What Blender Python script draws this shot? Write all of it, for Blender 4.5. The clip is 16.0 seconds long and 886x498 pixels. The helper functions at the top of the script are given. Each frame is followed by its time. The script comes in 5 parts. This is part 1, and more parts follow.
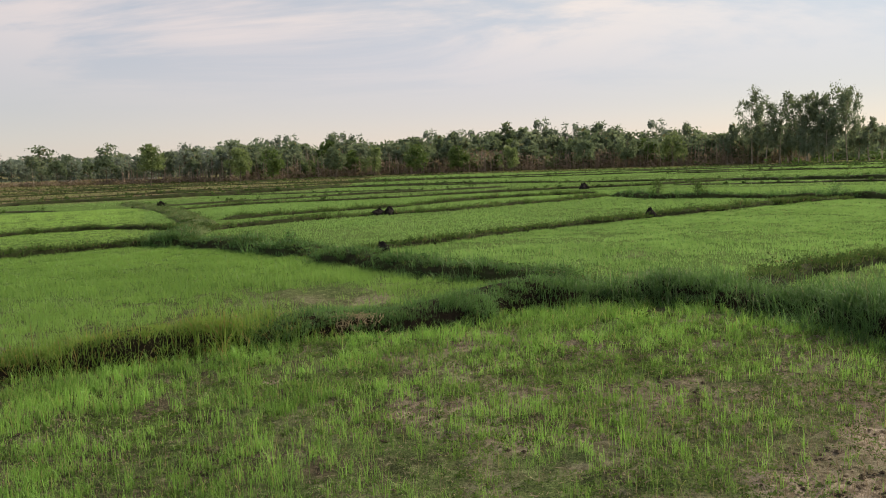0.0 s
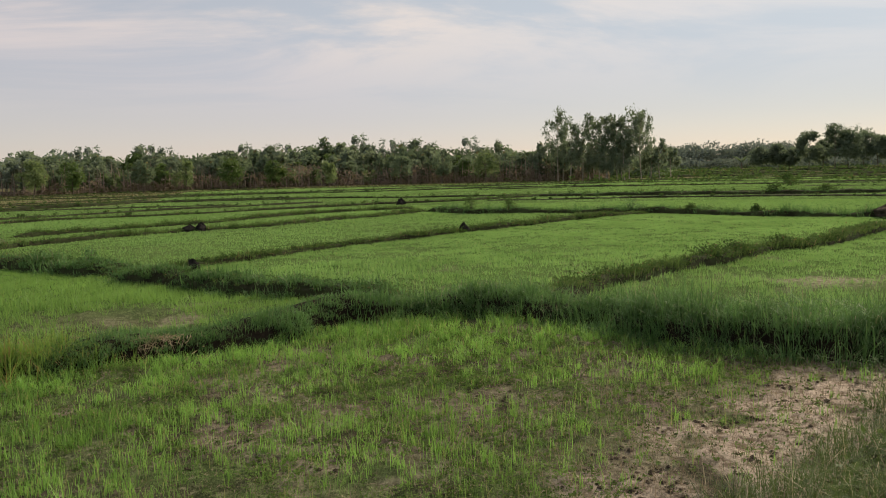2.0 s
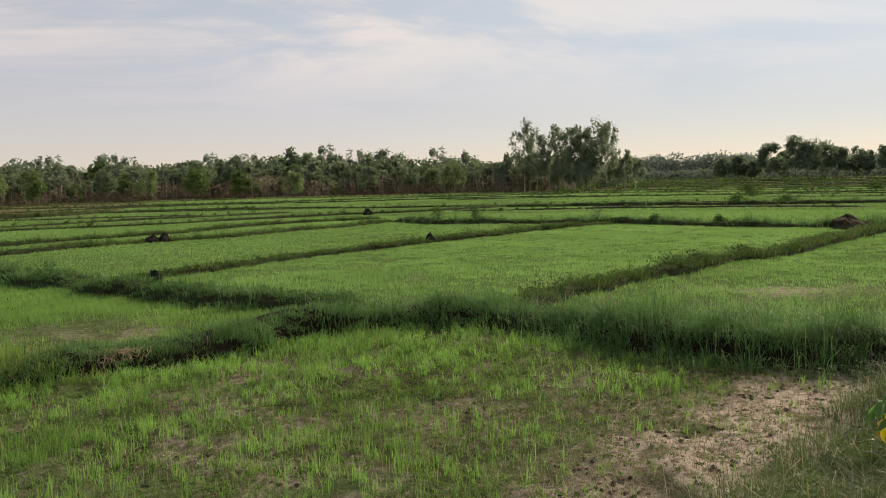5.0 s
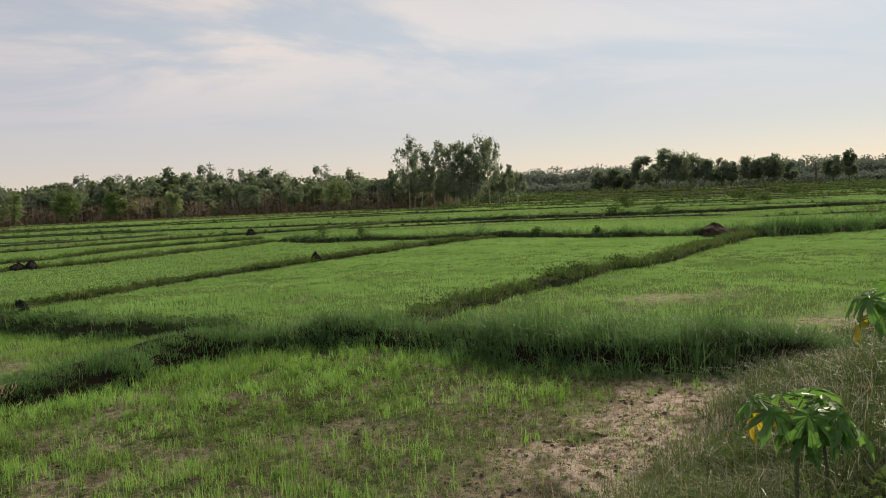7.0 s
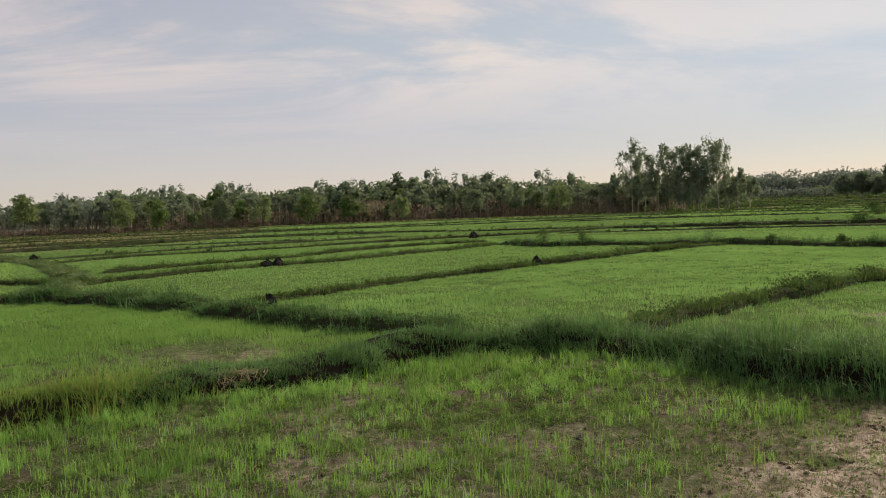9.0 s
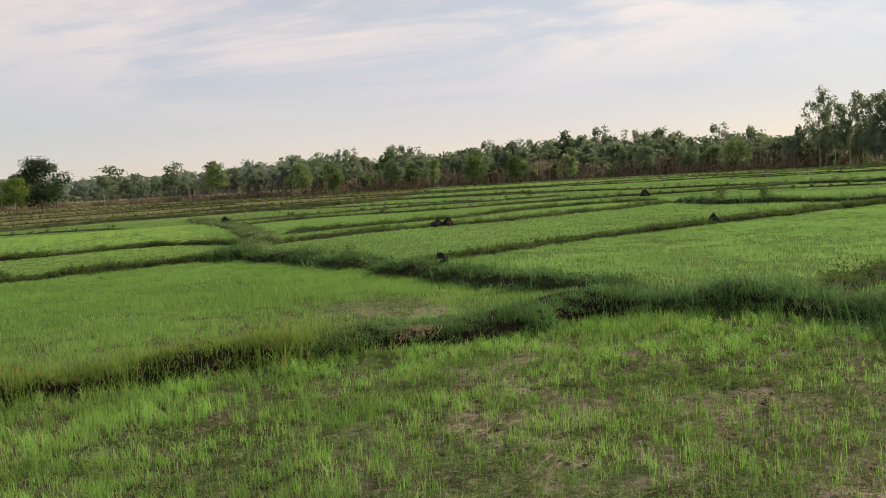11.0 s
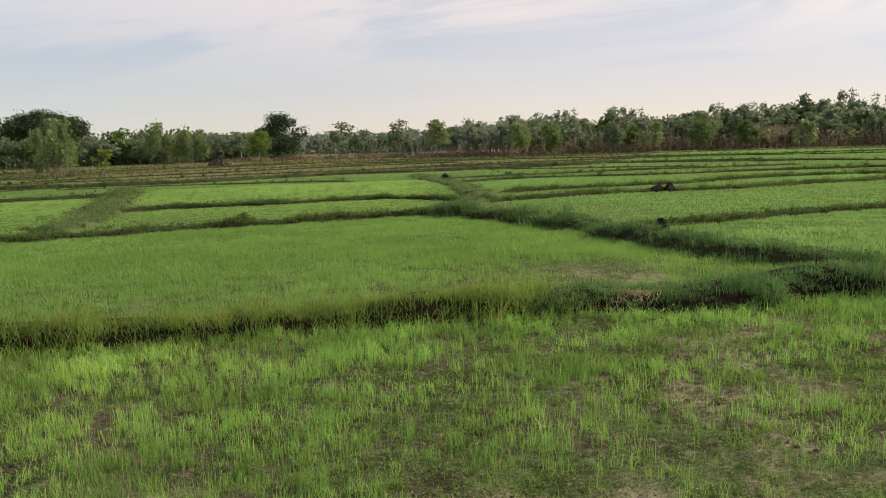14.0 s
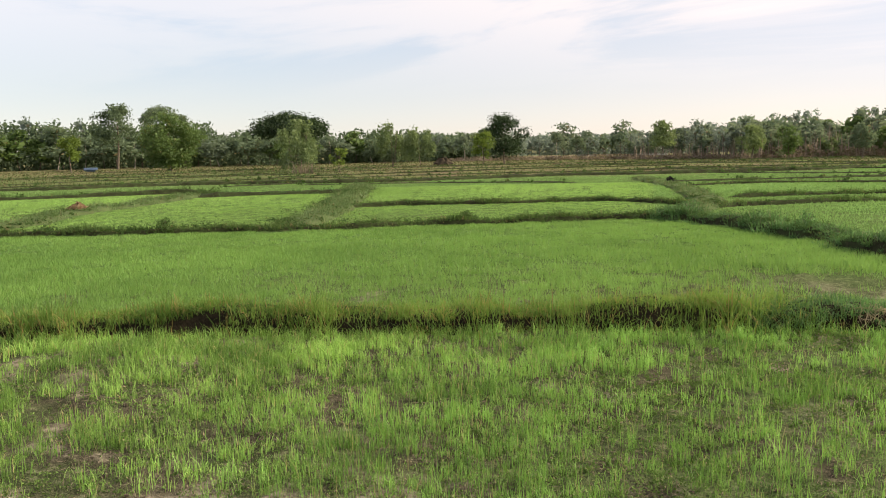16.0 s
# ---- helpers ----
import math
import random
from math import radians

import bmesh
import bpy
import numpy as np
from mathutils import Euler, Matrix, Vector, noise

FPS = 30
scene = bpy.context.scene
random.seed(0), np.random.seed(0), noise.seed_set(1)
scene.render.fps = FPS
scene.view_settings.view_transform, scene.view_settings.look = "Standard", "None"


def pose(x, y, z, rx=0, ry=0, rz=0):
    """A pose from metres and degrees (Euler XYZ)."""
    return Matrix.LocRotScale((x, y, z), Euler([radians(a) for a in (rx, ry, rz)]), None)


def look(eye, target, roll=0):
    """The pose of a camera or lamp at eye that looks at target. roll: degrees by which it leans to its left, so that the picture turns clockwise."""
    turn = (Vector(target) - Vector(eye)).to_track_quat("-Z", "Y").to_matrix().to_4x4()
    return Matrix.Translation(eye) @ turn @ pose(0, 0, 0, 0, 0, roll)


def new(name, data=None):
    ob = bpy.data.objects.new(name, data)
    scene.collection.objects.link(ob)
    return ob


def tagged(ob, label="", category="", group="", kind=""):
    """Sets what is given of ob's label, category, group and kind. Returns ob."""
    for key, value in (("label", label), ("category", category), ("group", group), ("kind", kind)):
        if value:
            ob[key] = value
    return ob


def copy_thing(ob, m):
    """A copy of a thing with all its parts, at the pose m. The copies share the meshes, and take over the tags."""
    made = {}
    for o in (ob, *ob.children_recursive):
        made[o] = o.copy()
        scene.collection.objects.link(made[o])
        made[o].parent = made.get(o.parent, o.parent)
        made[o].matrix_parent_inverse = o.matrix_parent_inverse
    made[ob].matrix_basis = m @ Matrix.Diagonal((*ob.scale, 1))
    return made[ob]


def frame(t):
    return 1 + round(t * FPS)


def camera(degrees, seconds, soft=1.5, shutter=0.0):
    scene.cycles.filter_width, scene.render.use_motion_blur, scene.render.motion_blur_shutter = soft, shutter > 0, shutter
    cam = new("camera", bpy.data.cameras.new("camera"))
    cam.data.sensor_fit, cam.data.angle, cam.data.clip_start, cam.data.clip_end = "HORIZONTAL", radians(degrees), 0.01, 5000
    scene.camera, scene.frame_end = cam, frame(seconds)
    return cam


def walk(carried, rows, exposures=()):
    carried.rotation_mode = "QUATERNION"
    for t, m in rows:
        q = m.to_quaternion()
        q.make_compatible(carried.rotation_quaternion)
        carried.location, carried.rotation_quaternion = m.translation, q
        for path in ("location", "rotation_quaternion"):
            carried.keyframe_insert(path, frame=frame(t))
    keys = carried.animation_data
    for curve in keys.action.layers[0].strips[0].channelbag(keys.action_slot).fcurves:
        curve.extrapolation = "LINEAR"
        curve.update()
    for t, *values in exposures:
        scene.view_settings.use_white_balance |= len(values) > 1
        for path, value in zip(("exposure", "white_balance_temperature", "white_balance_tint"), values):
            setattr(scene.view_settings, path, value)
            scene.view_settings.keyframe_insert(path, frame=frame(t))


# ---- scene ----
# camera: seconds, eye, tilt from straight down, turn to the left, roll
cam = camera(56.31, 16.0, soft=1.0)
PATH = [
    (0, (-0.000, 0.000, 2.313), 83.74, 0.01, -1.96),
    (0.5, (0.035, 0.024, 2.311), 83.86, -3.93, -1.71),
    (1, (0.066, 0.023, 2.314), 84.38, -7.49, -1.60),
    (1.5, (0.082, 0.013, 2.313), 84.88, -10.77, -1.43),
    (2, (0.085, 0.021, 2.310), 84.43, -12.51, -1.43),
    (2.5, (0.092, 0.015, 2.317), 84.42, -13.14, -1.44),
    (3, (0.083, -0.001, 2.318), 84.92, -12.27, -1.28),
    (5.5, (0.134, 0.036, 2.317), 85.10, -16.68, -1.79),
    (6, (0.141, 0.035, 2.322), 85.11, -19.29, -2.47),
    (6.5, (0.168, 0.070, 2.319), 85.44, -21.85, -2.50),
    (7, (0.165, 0.052, 2.329), 85.98, -22.63, -2.42),
    (7.5, (0.166, 0.032, 2.330), 86.19, -21.37, -1.82),
    (8, (0.125, 0.008, 2.334), 86.42, -17.62, -1.29),
    (8.5, (0.112, 0.008, 2.326), 86.87, -11.84, -1.96),
    (9, (0.093, 0.017, 2.334), 86.87, -7.53, -2.18),
    (11.5, (0.019, 0.073, 2.292), 83.82, 7.54, -3.60),
    (12, (-0.005, 0.079, 2.282), 83.10, 11.12, -3.63),
    (12.5, (-0.029, 0.071, 2.287), 82.89, 13.11, -3.09),
    (13, (-0.036, 0.093, 2.277), 82.86, 15.01, -2.64),
    (13.5, (-0.050, 0.082, 2.275), 82.67, 16.98, -2.24),
    (14, (-0.053, 0.065, 2.270), 82.68, 18.97, -1.84),
    (14.5, (-0.076, 0.064, 2.263), 82.63, 22.48, -1.76),
    (15, (-0.100, 0.046, 2.262), 82.61, 26.69, -1.77),
    (15.5, (-0.115, 0.053, 2.267), 82.88, 30.87, -1.72),
    (16, (-0.137, 0.065, 2.257), 83.16, 33.99, -1.34),
]
EXPOSURES = [(t, stops, 6980, 10) for t, stops in ((0.0, 0.02), (1.0, 0.13), (1.5, -0.17), (3.0, -0.13), (5.5, -0.05), (6.5, 0.05), (7.0, -0.15), (9.0, -0.18), (11.5, 0.12), (13.0, 0.12), (14.5, 0.28), (15.0, 0.43), (16.0, 0.52))]
walk(cam, [(t, pose(*eye, 0, 0, turn) @ pose(0, 0, 0, tilt, 0, 0) @ pose(0, 0, 0, 0, 0, roll)) for t, eye, tilt, turn, roll in PATH], EXPOSURES)

# ---- sky and sun: a low, hazy sun ahead and to the right behind thin cloud ----
SUN_TURN, SUN_UP = 54.0, 33.0
sun_way = Vector((math.sin(radians(SUN_TURN)) * math.cos(radians(SUN_UP)), math.cos(radians(SUN_TURN)) * math.cos(radians(SUN_UP)), math.sin(radians(SUN_UP))))
lamp = bpy.data.lights.new("sun", "SUN")
lamp.energy, lamp.angle, lamp.color = 5.0, radians(3.0), (1.0, 0.89, 0.72)
sun = new("sun", lamp)
sun.matrix_basis = look(sun_way * 50, (0, 0, 0))

world = bpy.data.worlds.new("sky")
scene.world = world
world.use_nodes = True
wt = world.node_tree
wt.nodes.clear()


def wn(kind, **sets):
    n = wt.nodes.new(kind)
    for k, v in sets.items():
        n.inputs[k.replace("_", " ")].default_value = v
    return n


sky = wn("ShaderNodeTexSky")
sky.sky_type, sky.sun_disc = "NISHITA", False
sky.sun_elevation, sky.sun_rotation = radians(SUN_UP), radians(SUN_TURN)
sky.air_density, sky.dust_density, sky.ozone_density = 1.0, 0.15, 1.7
blue = wn("ShaderNodeBackground", Strength=0.05)
wt.links.new(sky.outputs[0], blue.inputs[0])
coord = wn("ShaderNodeTexCoord")
# flattened direction, so that the cloud streaks draw together towards the horizon
sep = wn("ShaderNodeSeparateXYZ")
wt.links.new(coord.outputs["Generated"], sep.inputs[0])
lift = wn("ShaderNodeMath")
lift.operation = "MAXIMUM"
lift.inputs[1].default_value = 0.0
wt.links.new(sep.outputs[2], lift.inputs[0])
lift2 = wn("ShaderNodeMath")
lift2.operation = "ADD"
lift2.inputs[1].default_value = 0.14
wt.links.new(lift.outputs[0], lift2.inputs[0])
flat = wn("ShaderNodeCombineXYZ")
for k in (0, 1):
    dv = wn("ShaderNodeMath")
    dv.operation = "DIVIDE"
    wt.links.new(sep.outputs[k], dv.inputs[0])
    wt.links.new(lift2.outputs[0], dv.inputs[1])
    wt.links.new(dv.outputs[0], flat.inputs[k])
spin = wn("ShaderNodeMapping")
spin.inputs["Rotation"].default_value = (0, 0, radians(32))
spin.inputs["Scale"].default_value = (0.75, 1.0, 1.0)
wt.links.new(flat.outputs[0], spin.inputs[0])
clouds = wn("ShaderNodeTexNoise", Scale=0.75, Detail=9.0, Roughness=0.60, Distortion=0.55)
wt.links.new(spin.outputs[0], clouds.inputs["Vector"])
cover = wn("ShaderNodeMapRange")
for k, v in zip(("From Min", "From Max", "To Min", "To Max"), (0.40, 0.58, 0.0, 1.0)):
    cover.inputs[k].default_value = v
cover.interpolation_type = "SMOOTHSTEP"
wt.links.new(clouds.outputs[0], cover.inputs[0])
# haze brightens and warms towards the sun
dot = wn("ShaderNodeVectorMath")
dot.operation = "DOT_PRODUCT"
dot.inputs[1].default_value = sun_way
wt.links.new(coord.outputs["Generated"], dot.inputs[0])
glow = wn("ShaderNodeMapRange")
for k, v in zip(("From Min", "From Max", "To Min", "To Max"), (-0.1, 1.0, 0.0, 1.0)):
    glow.inputs[k].default_value = v
wt.links.new(dot.outputs["Value"], glow.inputs[0])
def sun_ramp(*stops):
    r = wn("ShaderNodeValToRGB")
    els = r.color_ramp.elements
    els[0].color, els[1].color = (*stops[0][1], 1), (*stops[-1][1], 1)
    for at, c in stops[1:-1]:
        els.new(at).color = (*c, 1)
    wt.links.new(glow.outputs[0], r.inputs[0])
    return r.outputs[0]


def sky_mix(fac, a, b):
    m = wn("ShaderNodeMix")
    m.data_type = "RGBA"
    wt.links.new(fac, m.inputs["Factor"])
    wt.links.new(a, m.inputs[6])
    wt.links.new(b, m.inputs[7])
    return m.outputs[2]


haze = sun_ramp((0, (0.325, 0.325, 0.39)), (0.42, (0.41, 0.345, 0.40)), (0.62, (0.385, 0.31, 0.385)), (0.80, (0.35, 0.285, 0.345)), (1, (0.25, 0.225, 0.30)))
gaps = sun_ramp((0, (0.285, 0.345, 0.45)), (0.5, (0.40, 0.38, 0.41)), (1, (0.46, 0.445, 0.43)))
lit = sun_ramp((0, (0.54, 0.495, 0.51)), (0.45, (0.74, 0.58, 0.51)), (0.7, (0.80, 0.62, 0.485)), (1, (0.53, 0.48, 0.45)))
aloft = sky_mix(cover.outputs[0], gaps, lit)
climb = wn("ShaderNodeMapRange")
for k, v in zip(("From Min", "From Max", "To Min", "To Max"), (0.05, 0.20, 0.0, 1.0)):
    climb.inputs[k].default_value = v
climb.interpolation_type = "SMOOTHSTEP"
wt.links.new(sep.outputs[2], climb.inputs[0])
whole = sky_mix(climb.outputs[0], haze, aloft)
veil = wn("ShaderNodeBackground", Strength=0.89)
wt.links.new(whole, veil.inputs[0])
both = wn("ShaderNodeAddShader")
wt.links.new(blue.outputs[0], both.inputs[0])
wt.links.new(veil.outputs[0], both.inputs[1])
out = wn("ShaderNodeOutputWorld")
wt.links.new(both.outputs[0], out.inputs[0])


# ---- materials ----
def tree_of(name):
    m = bpy.data.materials.new(name)
    m.use_nodes = True
    m.node_tree.nodes.clear()
    return m, m.node_tree


def node(nt, kind, **sets):
    n = nt.nodes.new(kind)
    for k, v in sets.items():
        n.inputs[k.replace("_", " ")].default_value = v
    return n


def rgba(c):
    return (*c, 1.0)


def mix_of(nt, fac, a, b):
    """A colour mix; fac, a and b are sockets or values."""
    m = nt.nodes.new("ShaderNodeMix")
    m.data_type = "RGBA"
    for key, v in (("Factor", fac), (6, a), (7, b)):
        if isinstance(v, bpy.types.NodeSocket):
            nt.links.new(v, m.inputs[key])
        else:
            m.inputs[key].default_value = v if key == "Factor" else rgba(v)
    return m.outputs[2]


def ramp(nt, socket, low, high):
    r = nt.nodes.new("ShaderNodeMapRange")
    r.interpolation_type = "SMOOTHSTEP"
    r.inputs["From Min"].default_value, r.inputs["From Max"].default_value = low, high
    nt.links.new(socket, r.inputs[0])
    return r.outputs[0]


def noise_of(nt, scale, detail=4.0, rough=0.55):
    c = nt.nodes.new("ShaderNodeNewGeometry")
    n = node(nt, "ShaderNodeTexNoise", Scale=scale, Detail=detail, Roughness=rough)
    nt.links.new(c.outputs["Position"], n.inputs["Vector"])
    return n.outputs[0]


def leafy(name, a, b, dry=None, dry_share=0.1, through_light=0.4, gloss=0.45, patch=0.35):
    """Leaf or blade: colour varies from piece to piece and over metres; light shines through."""
    m, nt = tree_of(name)
    g = nt.nodes.new("ShaderNodeNewGeometry")
    rnd = g.outputs["Random Per Island"]
    col = mix_of(nt, rnd, a, b)
    tone = ramp(nt, noise_of(nt, patch, 3.0), 0.35, 0.65)
    dark = mix_of(nt, tone, [v * 0.72 for v in a], [min(1, v * 1.12) for v in b])
    col = mix_of(nt, 0.5, col, dark)
    if dry:
        pick = ramp(nt, rnd, 1.0 - dry_share, 1.0 - dry_share + 0.02)
        col = mix_of(nt, pick, col, dry)
    p = node(nt, "ShaderNodeBsdfPrincipled", Roughness=gloss)
    p.inputs["Specular IOR Level"].default_value = 0.4 if gloss < 0.36 else 0.18 if gloss < 0.7 else 0.03
    nt.links.new(col, p.inputs["Base Color"])
    t = nt.nodes.new("ShaderNodeBsdfTranslucent")
    warm = mix_of(nt, 0.35, col, (min(1, b[0] * 1.35), min(1, b[1] * 1.35), b[2] * 0.8))
    nt.links.new(warm, t.inputs[0])
    s = nt.nodes.new("ShaderNodeMixShader")
    s.inputs[0].default_value = through_light
    nt.links.new(p.outputs[0], s.inputs[1])
    nt.links.new(t.outputs[0], s.inputs[2])
    o = nt.nodes.new("ShaderNodeOutputMaterial")
    nt.links.new(s.outputs[0], o.inputs[0])
    return m


def rough_stuff(name, a, b, c, scale=6.0, rough=0.9, bump=0.5, fine=40.0, spec=0.05):
    """Earth, bark, plaster: two scales of colour and a bump."""
    m, nt = tree_of(name)
    col = mix_of(nt, ramp(nt, noise_of(nt, scale), 0.3, 0.7), a, b)
    grain = noise_of(nt, fine, 6.0, 0.65)
    col = mix_of(nt, ramp(nt, grain, 0.5, 0.75), col, c)
    p = node(nt, "ShaderNodeBsdfPrincipled", Roughness=rough)
    p.inputs["Specular IOR Level"].default_value = spec
    nt.links.new(col, p.inputs["Base Color"])
    bp = node(nt, "ShaderNodeBump", Strength=bump, Distance=0.03)
    nt.links.new(grain, bp.inputs["Height"])
    nt.links.new(bp.outputs[0], p.inputs["Normal"])
    o = nt.nodes.new("ShaderNodeOutputMaterial")
    nt.links.new(p.outputs[0], o.inputs[0])
    return m


def ground_material():
    """Damp paddy mud; pale dried silt, green cover and dry stubble where the zones say so."""
    m, nt = tree_of("paddy_soil")

    def zone(key):
        a = nt.nodes.new("ShaderNodeAttribute")
        a.attribute_name = key
        return a.outputs["Fac"]

    coarse, fine = noise_of(nt, 1.3, 5.0), noise_of(nt, 9.0, 9.0, 0.72)
    mud = mix_of(nt, ramp(nt, coarse, 0.35, 0.65), (0.046, 0.043, 0.029), (0.095, 0.086, 0.058))
    mud = mix_of(nt, ramp(nt, fine, 0.52, 0.68), mud, (0.23, 0.205, 0.145))
    grit = noise_of(nt, 70.0, 3.0, 0.7)
    mud = mix_of(nt, ramp(nt, grit, 0.50, 0.72), mud, (0.155, 0.135, 0.095))
    mud = mix_of(nt, ramp(nt, grit, 0.50, 0.30), mud, (0.022, 0.021, 0.014))
    silt = mix_of(nt, ramp(nt, fine, 0.36, 0.58), (0.15, 0.115, 0.085), (0.49, 0.415, 0.335))
    col = mix_of(nt, zone("silt"), mud, silt)
    green = mix_of(nt, ramp(nt, noise_of(nt, 0.25, 5.0), 0.3, 0.7), (0.105, 0.205, 0.050), (0.15, 0.275, 0.070))
    green = mix_of(nt, ramp(nt, fine, 0.38, 0.62), (0.078, 0.145, 0.038), green)
    green = mix_of(nt, ramp(nt, grit, 0.52, 0.32), green, (0.045, 0.070, 0.024))
    col = mix_of(nt, zone("green"), col, green)
    stub = mix_of(nt, ramp(nt, noise_of(nt, 0.18, 7.0), 0.35, 0.62), (0.15, 0.12, 0.08), (0.14, 0.165, 0.065))
    stub = mix_of(nt, ramp(nt, noise_of(nt, 0.6, 7.0), 0.5, 0.75), stub, (0.19, 0.15, 0.105))
    col = mix_of(nt, zone("stubble"), col, stub)
    p = node(nt, "ShaderNodeBsdfPrincipled", Roughness=1.0)
    p.inputs["Specular IOR Level"].default_value = 0.0
    nt.links.new(col, p.inputs["Base Color"])
    bp = node(nt, "ShaderNodeBump", Strength=0.9, Distance=0.06)
    nt.links.new(fine, bp.inputs["Height"])
    nt.links.new(bp.outputs[0], p.inputs["Normal"])
    o = nt.nodes.new("ShaderNodeOutputMaterial")
    nt.links.new(p.outputs[0], o.inputs[0])
    return m


SOIL = ground_material()
# near-black, because the shade on the bunds' front is painted into the earth
EARTH = rough_stuff("shaded_bund_earth", (0.011, 0.009, 0.006), (0.020, 0.016, 0.010), (0.036, 0.029, 0.019), 3.0, 0.9, 0.8, 18.0)
# olive turf, darkened to hold some of the front faces' shade
TURF = rough_stuff("bund_turf", (0.022, 0.023, 0.012), (0.044, 0.060, 0.023), (0.060, 0.056, 0.033), 1.6, 0.95, 0.9, 9.0)
SWARD = rough_stuff("grassed_turf", (0.055, 0.080, 0.030), (0.085, 0.120, 0.045), (0.11, 0.10, 0.06), 1.2, 0.95, 0.9, 9.0)
BANK = rough_stuff("bank_earth", (0.026, 0.020, 0.013), (0.042, 0.033, 0.021), (0.045, 0.046, 0.024), 2.0, 0.95, 0.8, 15.0)
CLOD = rough_stuff("clod_earth", (0.045, 0.037, 0.026), (0.085, 0.068, 0.048), (0.16, 0.13, 0.095), 7.0, 0.95, 0.8, 30.0)
CHAR = rough_stuff("charred_wood", (0.012, 0.011, 0.011), (0.03, 0.027, 0.025), (0.05, 0.045, 0.04), 8.0, 0.85, 1.0, 30.0)
BARK = rough_stuff("bark", (0.10, 0.08, 0.06), (0.17, 0.14, 0.11), (0.24, 0.21, 0.17), 4.0, 0.9, 0.8, 25.0)
PALE_BARK = rough_stuff("pale_bark", (0.30, 0.26, 0.21), (0.46, 0.41, 0.34), (0.22, 0.17, 0.13), 1.5, 0.85, 0.4, 12.0)
DRY_STEM = rough_stuff("dry_stems", (0.24, 0.18, 0.14), (0.34, 0.27, 0.21), (0.45, 0.38, 0.31), 1.0, 0.9, 0.3, 8.0)
WHITEWASH = rough_stuff("whitewash", (0.70, 0.70, 0.68), (0.78, 0.77, 0.74), (0.62, 0.61, 0.58), 0.5, 0.85, 0.1, 6.0)
ROOFING = rough_stuff("roof_sheet", (0.28, 0.27, 0.27), (0.36, 0.34, 0.33), (0.22, 0.17, 0.14), 0.7, 0.6, 0.2, 6.0, 0.4)
BLUE_PAINT = rough_stuff("blue_sheet", (0.075, 0.13, 0.20), (0.10, 0.16, 0.24), (0.07, 0.11, 0.16), 0.8, 0.6, 0.2, 6.0, 0.4)
RUST = rough_stuff("mottled_brown", (0.05, 0.033, 0.02), (0.11, 0.066, 0.036), (0.42, 0.34, 0.21), 4.0, 0.9, 0.6, 14.0)

GROUND_WEED = leafy("low_weed", (0.030, 0.065, 0.018), (0.19, 0.29, 0.085), (0.30, 0.25, 0.16), 0.08, 0.3, 0.8, 2.5)
RICE_NEAR = leafy("rice_blade_young", (0.052, 0.126, 0.033), (0.375, 0.60, 0.145), (0.40, 0.32, 0.15), 0.06, 0.34, 0.5, 0.9)
RICE_DULL = leafy("rice_blade_dull", (0.036, 0.10, 0.026), (0.34, 0.60, 0.14), (0.38, 0.30, 0.15), 0.07, 0.34, 0.5, 0.9)
RICE_DEEP = leafy("rice_blade_deep", (0.160, 0.30, 0.080), (0.221, 0.37, 0.097), (0.247, 0.28, 0.092), 0.03, 0.45, 0.5, 0.3)
RICE_PALE = leafy("rice_blade_pale", (0.145, 0.28, 0.090), (0.215, 0.36, 0.120), (0.28, 0.30, 0.144), 0.06, 0.58, 0.5, 0.4)
RICE_BRIGHT = leafy("rice_blade_bright", (0.155, 0.285, 0.09), (0.22, 0.37, 0.125), (0.30, 0.33, 0.16), 0.06, 0.52, 0.5, 0.4)
RICE_FAR = leafy("rice_far", (0.175, 0.32, 0.098), (0.235, 0.39, 0.126), (0.26, 0.32, 0.120), 0.03, 0.45, 0.55, 0.06)
FALLOW = leafy("fallow_blade", (0.06, 0.085, 0.032), (0.13, 0.145, 0.060), (0.20, 0.15, 0.095), 0.3, 0.3, 0.8, 0.2)
RICE_LIGHT = leafy("rice_light", (0.23, 0.395, 0.104), (0.32, 0.51, 0.138), (0.30, 0.36, 0.13), 0.03, 0.45, 0.55, 0.06)
SEDGE = leafy("sedge_blade", (0.026, 0.072, 0.028), (0.15, 0.285, 0.095), (0.26, 0.24, 0.144), 0.04, 0.35, 0.58, 1.6)
VERGE = leafy("verge_blade", (0.065, 0.15, 0.028), (0.23, 0.345, 0.078), (0.32, 0.22, 0.09), 0.14, 0.4, 0.66, 1.2)
STRAW = leafy("bank_blade", (0.026, 0.056, 0.018), (0.105, 0.155, 0.048), (0.44, 0.37, 0.24), 0.11, 0.38, 0.6, 1.2)
STRIP_GRASS = leafy("strip_blade", (0.10, 0.165, 0.065), (0.18, 0.255, 0.105), (0.24, 0.21, 0.11), 0.12, 0.35, 0.6, 0.5)
BUND_GRASS = leafy("bund_blade", (0.034, 0.075, 0.022), (0.135, 0.205, 0.066), (0.24, 0.18, 0.10), 0.07, 0.35, 0.72, 1.2)
WEED = leafy("weed_leaf", (0.030, 0.068, 0.022), (0.105, 0.165, 0.052), (0.19, 0.14, 0.07), 0.05, 0.3, 0.85, 0.8)
PAPAYA = leafy("papaya_leaf", (0.065, 0.165, 0.038), (0.145, 0.30, 0.065), None, 0, 0.52, 0.35, 6.0)
BANK_GREEN = leafy("bank_green_blade", (0.028, 0.066, 0.022), (0.13, 0.225, 0.062), (0.32, 0.27, 0.15), 0.08, 0.35, 0.34, 1.2)
